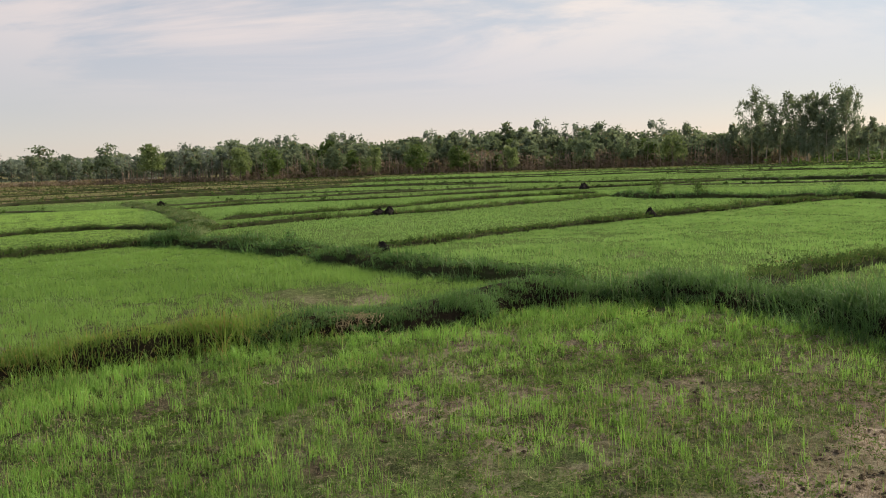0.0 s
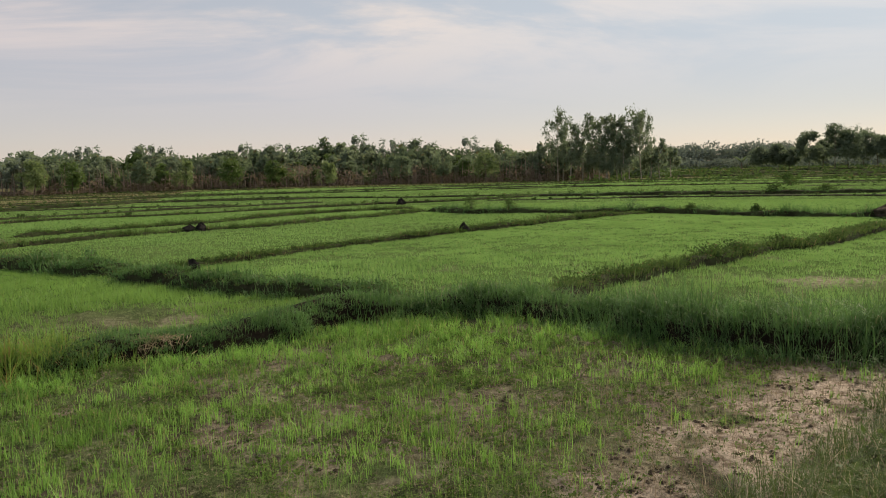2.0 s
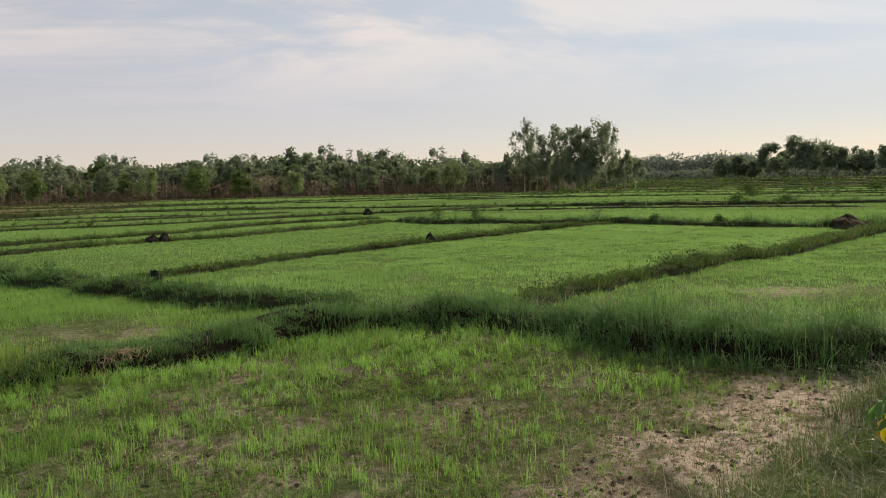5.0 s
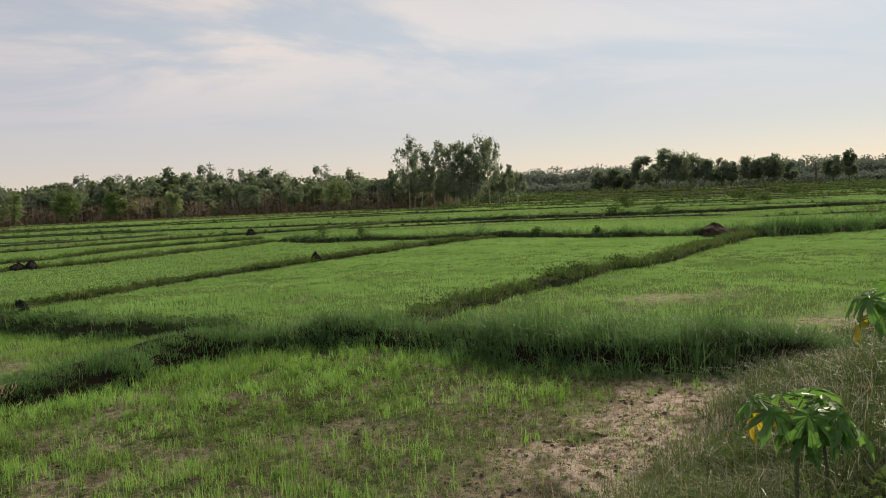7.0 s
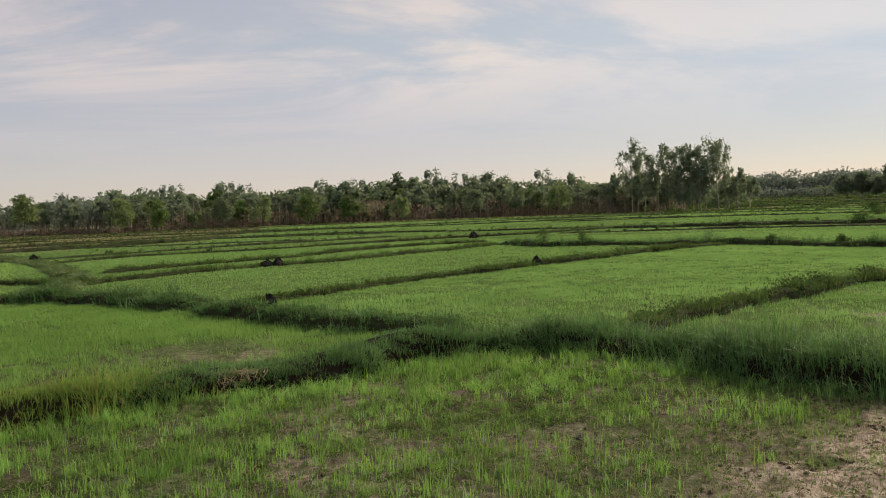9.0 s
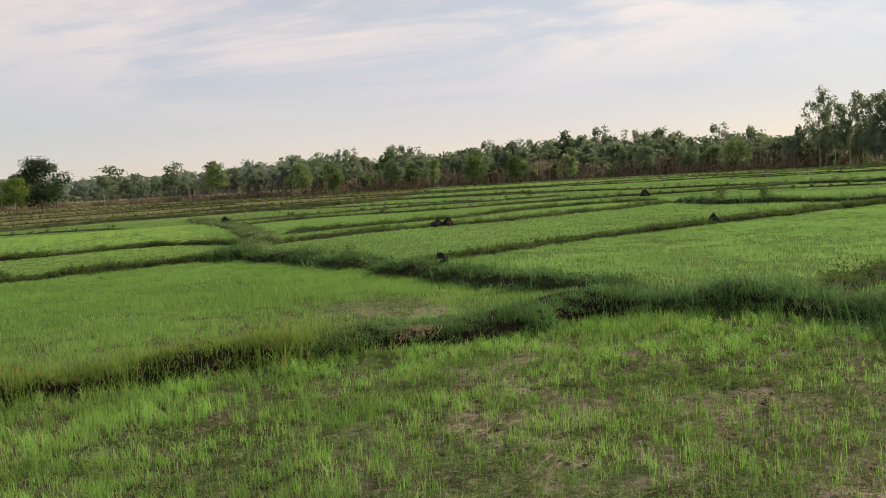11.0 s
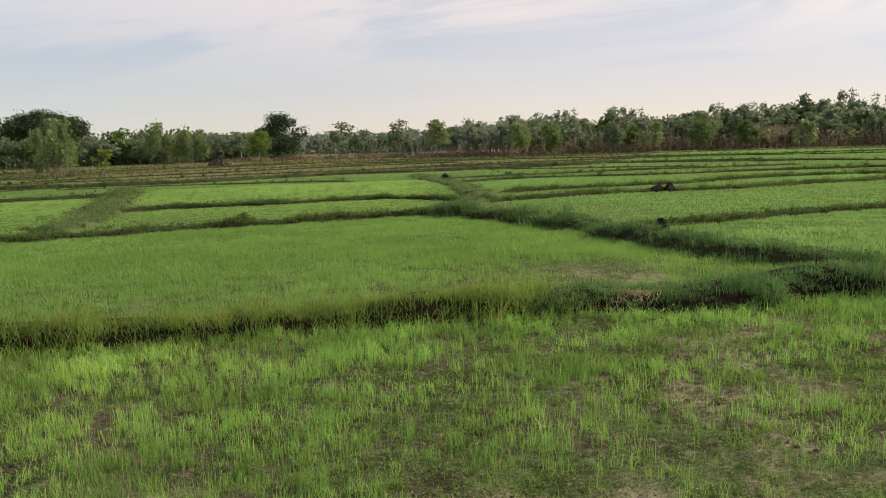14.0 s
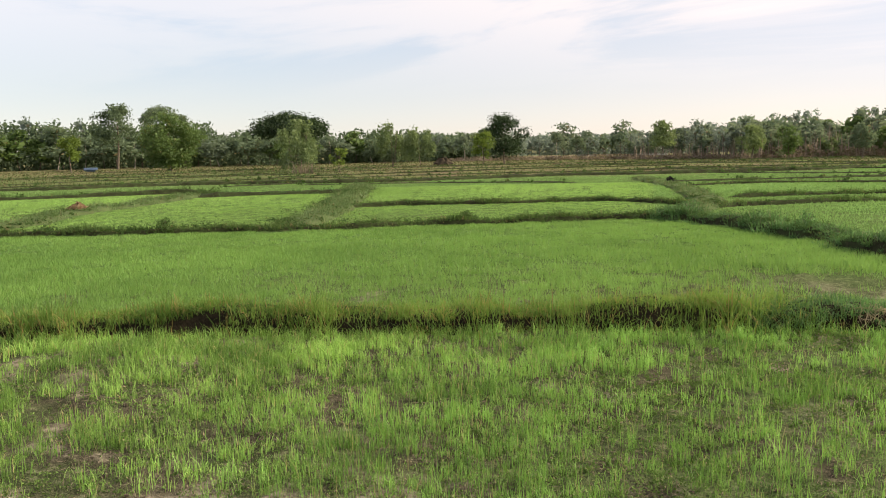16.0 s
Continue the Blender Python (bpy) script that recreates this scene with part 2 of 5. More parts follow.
PAPAYA_OLD = leafy("papaya_leaf_yellow", (0.45, 0.36, 0.03), (0.60, 0.46, 0.05), None, 0, 0.45, 0.4, 4.0)
STEM = rough_stuff("papaya_stem", (0.10, 0.13, 0.06), (0.17, 0.18, 0.09), (0.22, 0.20, 0.13), 10.0, 0.7, 0.4, 40.0)
# wood leaves greyed and blued: part of the distance haze is in the colour
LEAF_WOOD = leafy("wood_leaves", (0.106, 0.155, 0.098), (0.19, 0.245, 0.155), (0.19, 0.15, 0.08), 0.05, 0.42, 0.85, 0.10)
# grey-green eucalypt leaf, paled further to paint in haze
LEAF_GREY = leafy("eucalypt_hazy_leaves", (0.125, 0.17, 0.12), (0.215, 0.265, 0.185), (0.20, 0.16, 0.10), 0.06, 0.45, 0.85, 0.15)
# distance haze painted into the leaf colour: pale, bluish, little contrast
LEAF_FAR = leafy("far_hazy_leaves", (0.155, 0.195, 0.170), (0.195, 0.235, 0.205), None, 0, 0.3, 0.95, 0.03)
# paled towards blue-grey, so that haze sits in the base colour
LEAF_HAZY = leafy("hazy_pale_leaves", (0.165, 0.215, 0.185), (0.24, 0.29, 0.245), (0.24, 0.20, 0.14), 0.04, 0.5, 0.9, 0.06)
# grove leaf lifted towards blue-grey, haze painted into its colour
LEAF_DARK = leafy("dark_leaves", (0.11, 0.150, 0.11), (0.185, 0.235, 0.165), None, 0, 0.5, 0.85, 0.3)
# shadow tone of the western woods put into the colour, then paled for haze
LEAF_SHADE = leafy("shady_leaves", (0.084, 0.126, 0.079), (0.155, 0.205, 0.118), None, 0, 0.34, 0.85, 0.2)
LEAF_DEEP = leafy("deep_green_leaves", (0.022, 0.042, 0.020), (0.048, 0.078, 0.032), None, 0, 0.2, 0.6, 0.3)
BROKEN_STRAW = leafy("broken_straw", (0.26, 0.20, 0.13), (0.44, 0.36, 0.25), None, 0, 0.25, 0.8, 2.0)
LEAF_LIGHT = leafy("light_leaves", (0.12, 0.19, 0.035), (0.20, 0.27, 0.06), None, 0, 0.4, 0.5, 0.3)
LEAF_MID = leafy("mid_leaves", (0.070, 0.125, 0.038), (0.135, 0.20, 0.062), (0.16, 0.15, 0.05), 0.04, 0.35, 0.5, 0.3)
LEAF_WILLOW = leafy("willow_leaves", (0.12, 0.18, 0.080), (0.215, 0.275, 0.12), None, 0, 0.42, 0.5, 0.4)
LEAF_DRY = leafy("dry_leaves", (0.20, 0.155, 0.122), (0.33, 0.265, 0.205), (0.14, 0.15, 0.08), 0.2, 0.3, 0.7, 0.15)

# ---- shape helpers ----
GRID = np.random.RandomState(5).rand(128, 128)


def vnoise(x, y, size, shift=0):
    """Smooth noise from 0 to 1 over the plan, with lumps of the given size."""
    x, y = np.asarray(x) / size + 17.3 * shift + 500, np.asarray(y) / size + 9.1 * shift + 500
    i, j = np.floor(x).astype(int), np.floor(y).astype(int)
    u, v = x - i, y - j
    u, v = u * u * (3 - 2 * u), v * v * (3 - 2 * v)
    g = lambda a, b: GRID[a % 128, b % 128]
    return (g(i, j) * (1 - u) + g(i + 1, j) * u) * (1 - v) + (g(i, j + 1) * (1 - u) + g(i + 1, j + 1) * u) * v


def lumps(x, y, size, shift=0):
    return 0.6 * vnoise(x, y, size, shift) + 0.28 * vnoise(x, y, size * 0.43, shift + 3) + 0.12 * vnoise(x, y, size * 0.19, shift + 7)


def sstep(a, b, x):
    t = np.clip((x - a) / (b - a), 0, 1)
    return t * t * (3 - 2 * t)


def mesh_of(name, verts, faces, mat, smooth=True, attrs=None):
    """A mesh from arrays: verts n x 3, faces n x 3 or n x 4."""
    verts, faces = np.asarray(verts, np.float32), np.asarray(faces, np.int32)
    k = faces.shape[1]
    me = bpy.data.meshes.new(name)
    me.vertices.add(len(verts))
    me.vertices.foreach_set("co", verts.ravel())
    me.loops.add(faces.size)
    me.loops.foreach_set("vertex_index", faces.ravel())
    me.polygons.add(len(faces))
    me.polygons.foreach_set("loop_start", np.arange(0, faces.size, k, dtype=np.int32))
    me.polygons.foreach_set("use_smooth", np.full(len(faces), smooth))
    for key, values in (attrs or {}).items():
        me.attributes.new(key, "FLOAT", "POINT").data.foreach_set("value", np.asarray(values, np.float32))
    me.update(calc_edges=True)
    me.validate()
    me.materials.append(mat)
    return me


def part(name, me, parent, label=""):
    ob = new(name, me)
    ob.parent = parent
    return tagged(ob, label)


def join(pieces):
    """Joins (verts, faces) pairs."""
    vs, fs, n = [], [], 0
    for v, f in pieces:
        vs.append(np.asarray(v, float))
        fs.append(np.asarray(f) + n)
        n += len(v)
    return np.concatenate(vs), np.concatenate(fs)


def spline(points, step):
    """A smooth line through plan points, resampled about every step metres."""
    p = np.asarray(points, float)
    q = np.vstack([2 * p[0] - p[1], p, 2 * p[-1] - p[-2]])
    line = []
    for a, b, c, d in zip(q, q[1:], q[2:], q[3:]):
        n = max(2, int(np.linalg.norm(c - b) / step))
        t = np.linspace(0, 1, n, endpoint=False)[:, None]
        line.append(0.5 * (2 * b + (c - a) * t + (2 * a - 5 * b + 4 * c - d) * t**2 + (3 * b - a - 3 * c + d) * t**3))
    return np.vstack(line + [p[-1:]])


def tube(path, radii, sides=7):
    path, radii = np.asarray(path, float), np.asarray(radii, float)
    way = np.gradient(path, axis=0)
    way /= np.linalg.norm(way, axis=1)[:, None] + 1e-9
    ref = np.array([0.31, 0.95, 0.05]) if abs(way[0, 2]) > 0.5 else np.array([0, 0, 1.0])
    a = np.cross(way, ref)
    a /= np.linalg.norm(a, axis=1)[:, None] + 1e-9
    b = np.cross(way, a)
    ang = np.linspace(0, 2 * np.pi, sides, endpoint=False)
    v = path[:, None] + radii[:, None, None] * (np.cos(ang)[None, :, None] * a[:, None] + np.sin(ang)[None, :, None] * b[:, None])
    i, j = np.meshgrid(np.arange(len(path) - 1), np.arange(sides), indexing="ij")
    jn = (j + 1) % sides
    f = np.stack([i * sides + j, i * sides + jn, (i + 1) * sides + jn, (i + 1) * sides + j], -1).reshape(-1, 4)
    return v.reshape(-1, 3), f


def blades(x, y, z, h, w, rng, lean=0.25, bend=0.5, way=None):
    """Grass or rice blades: five verts and three triangles each."""
    n = len(x)
    az = rng.rand(n) * 2 * np.pi if way is None else way + rng.randn(n) * 0.5
    face = rng.rand(n) * np.pi
    d = np.stack([np.cos(az), np.sin(az)], 1)
    s = np.stack([np.cos(face), np.sin(face)], 1)
    ln, bd = np.abs(rng.randn(n)).clip(0, 2) * lean, np.abs(rng.randn(n)).clip(0, 1.8) * bend
    v = np.zeros((n, 5, 3))
    base = np.stack([x, y, z], 1)
    v[:, 0], v[:, 1], v[:, 2], v[:, 3], v[:, 4] = (base,) * 5
    o1, o2 = (h * ln * 0.5)[:, None] * d, (h * (ln + bd))[:, None] * d
    v[:, 0, :2] -= s * (w / 2)[:, None]
    v[:, 1, :2] += s * (w / 2)[:, None]
    v[:, 2, :2] += o1 + s * (w * 0.45)[:, None]
    v[:, 3, :2] += o1 - s * (w * 0.45)[:, None]
    v[:, 4, :2] += o2
    v[:, 2:4, 2] += (h * 0.58)[:, None]
    v[:, 4, 2] += h / np.sqrt(1 + 0.8 * (ln + bd) ** 2)
    k = np.arange(n)[:, None] * 5
    f = np.stack([k + [0, 1, 2], k + [0, 2, 3], k + [3, 2, 4]], 1).reshape(-1, 3)
    return v.reshape(-1, 3), f


def arcs(x, y, z, h, w, rng, droop=0.8, way=None):
    """Long arching blades: seven verts and five triangles each."""
    n = len(x)
    az, face = rng.rand(n) * 2 * np.pi, rng.rand(n) * np.pi
    if way is not None:
        az = np.where(np.isnan(way), az, way + rng.randn(n) * 0.7)
    d = np.stack([np.cos(az), np.sin(az)], 1)
    s = np.stack([np.cos(face), np.sin(face)], 1) * (w / 2)[:, None]
    over = np.clip(np.abs(rng.randn(n)) * droop, 0, 1.7)
    v = np.zeros((n, 7, 3))
    base = np.stack([x, y, z], 1)
    for k, (t, wide) in enumerate(((0.0, 1.0), (0.4, 1.0), (0.75, 0.75))):
        c = base.copy()
        c[:, :2] += (h * over * t**1.8 * 0.75)[:, None] * d
        c[:, 2] += h * (t - 0.36 * over * t**2.4)
        v[:, 2 * k], v[:, 2 * k + 1] = c, c
        v[:, 2 * k, :2] -= s * wide
        v[:, 2 * k + 1, :2] += s * wide
    v[:, 6] = base
    v[:, 6, :2] += (h * over * 0.78)[:, None] * d
    v[:, 6, 2] += h * (1 - 0.52 * over)
    k = np.arange(n)[:, None] * 7
    f = np.stack([k + [0, 1, 3], k + [0, 3, 2], k + [2, 3, 5], k + [2, 5, 4], k + [4, 5, 6]], 1).reshape(-1, 3)
    return v.reshape(-1, 3), f


def spears(x, y, z, h, w, rng, lean=0.25):
    """Far blades: one triangle each."""
    n = len(x)
    az, face = rng.rand(n) * 2 * np.pi, rng.rand(n) * np.pi
    v = np.zeros((n, 3, 3))
    v[:, 0], v[:, 1], v[:, 2] = (np.stack([x, y, z], 1),) * 3
    s = np.stack([np.cos(face), np.sin(face)], 1) * (w / 2)[:, None]
    v[:, 0, :2] -= s
    v[:, 1, :2] += s
    v[:, 2, :2] += (h * np.abs(rng.randn(n)) * lean)[:, None] * np.stack([np.cos(az), np.sin(az)], 1)
    v[:, 2, 2] += h
    return v.reshape(-1, 3), np.arange(3 * n).reshape(-1, 3)


def leaves(c, length, width, rng, droop=0.0):
    """Leaf sprays: a four-sided blade each."""
    n = len(c)
    a = rng.randn(n, 3)
    a[:, 2] -= droop * 2.2
    a /= np.linalg.norm(a, axis=1)[:, None]
    b = np.cross(a, rng.randn(n, 3))
    b /= np.linalg.norm(b, axis=1)[:, None]
    L, W = (length * (0.6 + 0.8 * rng.rand(n)))[:, None], (width * (0.6 + 0.8 * rng.rand(n)))[:, None]
    v = np.stack([c - a * L / 2, c + b * W / 2, c + a * L / 2, c - b * W / 2], 1)
    k = np.arange(n)[:, None] * 4
    f = np.stack([k + [0, 1, 2], k + [0, 2, 3]], 1).reshape(-1, 3)
    return v.reshape(-1, 3), f


def inside(x, y, poly):
    x, y = np.asarray(x), np.asarray(y)
    r = np.zeros(x.shape, bool)
    p = np.asarray(poly, float)
    for (x0, y0), (x1, y1) in zip(p, np.roll(p, -1, 0)):
        r ^= ((y0 > y) != (y1 > y)) & (x < (x1 - x0) * (y - y0) / (y1 - y0 + 1e-12) + x0)
    return r


def away(x, y, line):
    """Distance from a plan line."""
    x, y = np.asarray(x, float), np.asarray(y, float)
    best = np.full(x.shape, 1e9)
    p = np.asarray(line, float)
    for a, b in zip(p, p[1:]):
        d = b - a
        t = np.clip(((x - a[0]) * d[0] + (y - a[1]) * d[1]) / (d @ d + 1e-12), 0, 1)
        best = np.minimum(best, (x - a[0] - t * d[0]) ** 2 + (y - a[1] - t * d[1]) ** 2)
    return np.sqrt(best)


# ---- plan ----
FOOT = [(-60, -24), (-30, -10), (-12, -1.6), (-6, 1.2), (-3, 2.5), (0, 3.5), (2, 4.15), (3.7, 5.05), (5.1, 6.05), (6.3, 6.8), (7.9, 7.65), (9.4, 8.35), (11, 8.87), (18, 11), (40, 17)]
MAIN_LEFT = [(-30, -8.5), (-22, -2.8), (-15, 2.6), (-10.6, 5.75), (-7.1, 8.15), (-4.6, 9.65), (-2.9, 10.5), (-1.7, 11.05)]
MAIN_MID = [(-3.0, 10.45), (-2.2, 10.86), (-1.1, 11.3), (-0.4, 11.65), (0.8, 12.45), (2.2, 12.85), (3.6, 12.65), (4.6, 11.75), (5.6, 10.3)]
MAIN_RIGHT = [(5.1, 11.05), (5.6, 10.3), (6.2, 9.35), (6.8, 8.6), (7.6, 8.25), (8.9, 8.35)]
DIAGONAL = [(-9, 25.2), (-7.1, 24.2), (-5.4, 22.6), (-3.7, 20.9), (-2.4, 19.4), (-1.2, 17.8), (0.1, 16.3), (1.2, 15.3), (2.2, 14.2), (2.7, 13.1)]
MIDDLE = [(-2.9, 20.3), (-1.1, 22), (0.4, 23.3), (2, 24.9), (3.8, 26.1), (5.9, 27.7), (8.4, 29.6), (11.3, 31.8), (14.5, 33.9), (17.5, 35.2)]
SCRUBBY = [(4.7, 12.6), (6, 14.35), (7.2, 15.2), (8.5, 16.1), (10.3, 17.1), (12.1, 18.4), (14.4, 19.3), (16.5, 20.7), (19, 22.3), (22, 24.3), (25.6, 26.6), (28, 28.3)]
LINE_A = [(-8.6, 29.6), (-8, 30.7), (-6.2, 32.5), (-4.3, 34.3), (-2.4, 35.3), (0.5, 36.6), (3.2, 39), (6.2, 41.3), (9, 44.2)]
LINE_B = [(9.2, 43.9), (10.7, 40.5), (13.4, 39), (15.5, 37), (17.8, 35.4), (19.2, 32.9), (20.5, 30.6), (22.2, 28.8), (24, 27.8), (26.5, 28.4)]
LINE_C = [(-9.4, 35.2), (-7.2, 37.4), (-4.9, 39.1), (-2.2, 40.6), (0.6, 43.8), (3.8, 46.3), (9, 47.8)]
LINE_D = [(-14.6, 44.3), (-12.5, 47.4), (-9.8, 49), (-5, 49.7), (0, 52), (7, 55.2), (13.3, 56.4), (20.5, 60), (26, 60)]
LINE_E = [(-9, 77), (0.4, 75.7), (6.9, 70.6), (13, 65.9), (24, 62)]
LINE_F = [(-10.5, 98), (3.2, 90.4), (11.4, 88.2), (20.4, 88.4), (30, 88), (37.3, 81.4), (44, 75.4), (52.7, 72.4), (75, 66)]
LINE_G = [(20.5, 60.4), (31.5, 52.9), (35.3, 49.6), (41.3, 47), (46.4, 46), (60, 42)]
TALL_SEDGE = [(23.8, 25.4), (25.5, 25.2), (28, 24.9), (31, 24.6), (40, 24)]
LEFT_A = [(-34, 8), (-24.7, 13), (-22.4, 14.3), (-20.2, 15.7), (-18.3, 17.2), (-16.2, 18.7), (-15.1, 19.9), (-13, 21.5), (-11.6, 22.8), (-10.4, 24), (-8.5, 24.9)]
LEFT_B = [(-22.4, 25.6), (-21, 27.5), (-18.9, 28.7), (-17, 30), (-15, 31.5), (-12.9, 32.2), (-10.2, 31), (-8.4, 30.3)]
STRIP = [(-17.6, 17.4), (-19.4, 20.6), (-22.6, 25.5), (-28, 33), (-34.6, 41.9)]
STRIP_B = [(-27.4, 14.5), (-28.7, 16.4), (-31.2, 19.2), (-33, 22.6), (-35, 26.8), (-38.3, 31.3)]
JOINT = [(-20.7, 54.7), (-14.6, 44.3), (-11.3, 36.6), (-9.2, 31.2), (-8.7, 27.8), (-8.8, 25)]
LEFT_C = [(-49, 23), (-47, 25), (-44.4, 28.3), (-42.4, 31.4), (-40, 33.1), (-36, 30.5)]
LEFT_D = [(-36, 29.8), (-34.3, 32.3), (-32, 34.4), (-30, 36.4)]
EDGE = [(-66, 29), (-60.8, 32.3), (-57, 35), (-55.5, 38.7), (-52.6, 41.7), (-47.6, 44.9), (-41, 47), (-36, 50.3), (-31.9, 56), (-28.2, 60.5), (-22.8, 62.8), (-14, 70), (-9, 77)]

# bunds: name, line, width, height, blade length, blades a metre, blade material, share of weeds
BUNDS = [
    ("near", MAIN_LEFT, 1.05, 0.24, 0.15, 2500, VERGE, 0.0),
    ("near", MAIN_MID, 1.25, 0.28, 0.19, 2200, SEDGE, 0.0),
    ("near", MAIN_RIGHT, 1.5, 0.28, 0.34, 2300, SEDGE, 0.0),
    ("near", DIAGONAL, 1.1, 0.24, 0.15, 1100, SEDGE, 0.5),
    ("mid", MIDDLE, 0.52, 0.13, 0.10, 620, BUND_GRASS, 0.6),
    ("mid", SCRUBBY, 0.60, 0.20, 0.12, 640, BUND_GRASS, 1.1),
    ("mid", LINE_A, 0.55, 0.12, 0.13, 420, BUND_GRASS, 0.3),
    ("mid", LINE_B, 0.8, 0.22, 0.22, 260, SEDGE, 0.5),
    ("mid", LINE_C, 0.55, 0.12, 0.13, 340, BUND_GRASS, 0.3),
    ("mid", TALL_SEDGE, 1.4, 0.3, 0.34, 700, SEDGE, 0.1),
    ("mid", LEFT_A, 0.54, 0.15, 0.11, 650, BUND_GRASS, 0.8),
    ("mid", LEFT_B, 0.54, 0.14, 0.11, 520, BUND_GRASS, 0.4),
    ("mid", STRIP, 1.6, 0.17, 0.12, 560, STRIP_GRASS, 1.3),
    ("mid", STRIP_B, 1.6, 0.17, 0.12, 420, STRIP_GRASS, 1.3),
    ("mid", JOINT, 1.4, 0.13, 0.09, 420, STRIP_GRASS, 0.4),
    ("far", LINE_D, 0.65, 0.12, 0.14, 80, BUND_GRASS, 0.3),
    ("far", LINE_E, 0.7, 0.10, 0.12, 40, WEED, 0.3),
    ("far", LINE_F, 0.7, 0.11, 0.12, 30, WEED, 0.3),
    ("far", LINE_G, 0.9, 0.22, 0.18, 60, SEDGE, 0.3),
    ("far", LEFT_C, 1.0, 0.22, 0.16, 80, WEED, 0.3),
    ("far", LEFT_D, 1.0, 0.2, 0.16, 90, SEDGE, 0.2),
    ("far", EDGE, 1.6, 0.22, 0.14, 60, WEED, 0.5),
]
# bunds of the distant paddies, running across the plain
far_rng = np.random.RandomState(21)
for far in (57, 66, 76, 87, 99, 112, 122):
    for start, stop in ((-64, -40), (-46, -20), (-24, 2), (-4, 22), (18, 44), (40, 66)):
        if far_rng.rand() < 0.22:
            continue
        turns = np.linspace(start + far_rng.uniform(-5, 5), stop + far_rng.uniform(-5, 5), 6)
        slant = far_rng.uniform(-0.10, 0.10)
        line = [(r * math.sin(radians(a)), r * math.cos(radians(a))) for a, r in zip(turns, far * (1 + slant * np.linspace(-1, 1, 6) + far_rng.uniform(-0.012, 0.012, 6)))]
        BUNDS.append(("far", line, far_rng.uniform(0.6, 1.0), far_rng.uniform(0.05, 0.11), 0.10, 22, WEED if far_rng.rand() < 0.6 else BUND_GRASS, 0.5))

for far in (136, 152, 172, 198, 232):
    for start, stop in ((22, 40), (38, 56), (52, 68)):
        turns = np.linspace(start + far_rng.uniform(-3, 3), stop, 4)
        line = [(r * math.sin(radians(a)), r * math.cos(radians(a))) for a, r in zip(turns, far * (1 + far_rng.uniform(-0.03, 0.03, 4)))]
        BUNDS.append(("far", line, 1.3, 0.2, 0.14, 16, WEED, 0.6))

CLEAR = [(spline(b[1], 1.0 if b[0] == "far" else 0.5), b[2] / 2) for b in BUNDS]


def off_bunds(x, y, slack=0.0):
    """True where a plan point lies clear of every bund."""
    ok = np.ones(len(x), bool)
    for line, half in CLEAR:
        lo, hi = line.min(0) - 1.5, line.max(0) + 1.5
        near = np.where((x > lo[0]) & (x < hi[0]) & (y > lo[1]) & (y < hi[1]) & ok)[0]
        if len(near):
            ok[near] = away(x[near], y[near], line) > half + slack
    return ok


BEHIND = [(40, -60), (-90, -60)]
foot_line = spline(FOOT, 0.5)


def bank_depth(x, y):
    """Metres inside the foot of the bank; negative outside it."""
    d = away(x, y, FOOT)
    return np.where(inside(x, y, FOOT + BEHIND), d, -d)


BANK_TOP = 0.62


def bank_height(x, y):
    d = bank_depth(x, y)
    return BANK_TOP * sstep(0.0, 3.0, d) * (1 - sstep(11, 15, d)) - 0.08 * (d < 0) + 0.05 * (lumps(x, y, 0.6, 4) - 0.5) * sstep(-0.2, 0.5, d)


def field_height(x, y):
    r = np.hypot(x, y)
    return (0.07 * (lumps(x, y, 0.45, 1) - 0.5) + 0.042 * (vnoise(x, y, 0.12, 2) - 0.5)) * (1 - sstep(30, 60, r))


# ---- ground: one sheet out to the horizon ----
turns = np.concatenate([np.radians(np.linspace(-72, 72, 360, endpoint=False)), np.radians(np.linspace(72, 288, 60, endpoint=False))])
rings = np.concatenate([[0.3], np.geomspace(2.0, 40, 170), np.geomspace(41.5, 3800, 46)])
rr, aa = np.meshgrid(rings, turns, indexing="ij")
gx, gy = (rr * np.sin(aa)).ravel(), (rr * np.cos(aa)).ravel()
gz = field_height(gx, gy)
nr, na = len(rings), len(turns)
i, j = np.meshgrid(np.arange(nr - 1), np.arange(na), indexing="ij")
jn = (j + 1) % na
quads = np.stack([i * na + j, (i + 1) * na + j, (i + 1) * na + jn, i * na + jn], -1).reshape(-1, 4)
depth = bank_depth(gx, gy)
turn_deg = np.degrees(np.arctan2(-gx, gy))
silt = sstep(-2.0, -0.5, depth + 1.1 * (lumps(gx, gy, 0.9, 8) - 0.5)) * sstep(1.7, 3.8, gx) * sstep(0.42, 0.62, lumps(gx, gy, 0.35, 6) + 0.16 * sstep(2.5, 5, gx))
silt = np.maximum(silt, 0.7 * sstep(-2.3, -1.3, depth) * sstep(0.55, 0.66, lumps(gx, gy, 0.7, 12)))
# pale silt colour here stands in for the sheen of a wet patch
silt = np.maximum(silt, 0.9 * np.exp(-(((gx - 10.6) / 1.7) ** 2 + ((gy - 13.7) / 1.0) ** 2)) * sstep(0.4, 0.6, lumps(gx, gy, 0.6, 16)))
silt = np.maximum(silt, 0.25 * np.exp(-(((gx + 2.6) / 0.9) ** 2 + ((gy - 14.0) / 0.7) ** 2)) * sstep(0.4, 0.6, lumps(gx, gy, 0.3, 17)))
silt = np.maximum(silt, 0.28 * sstep(-2.5, 0.0, gx) * sstep(4.5, 2.5, np.abs(gx - 1.5)) * (gy < 11.5) * sstep(0.4, 0.6, lumps(gx, gy, 0.5, 18)))
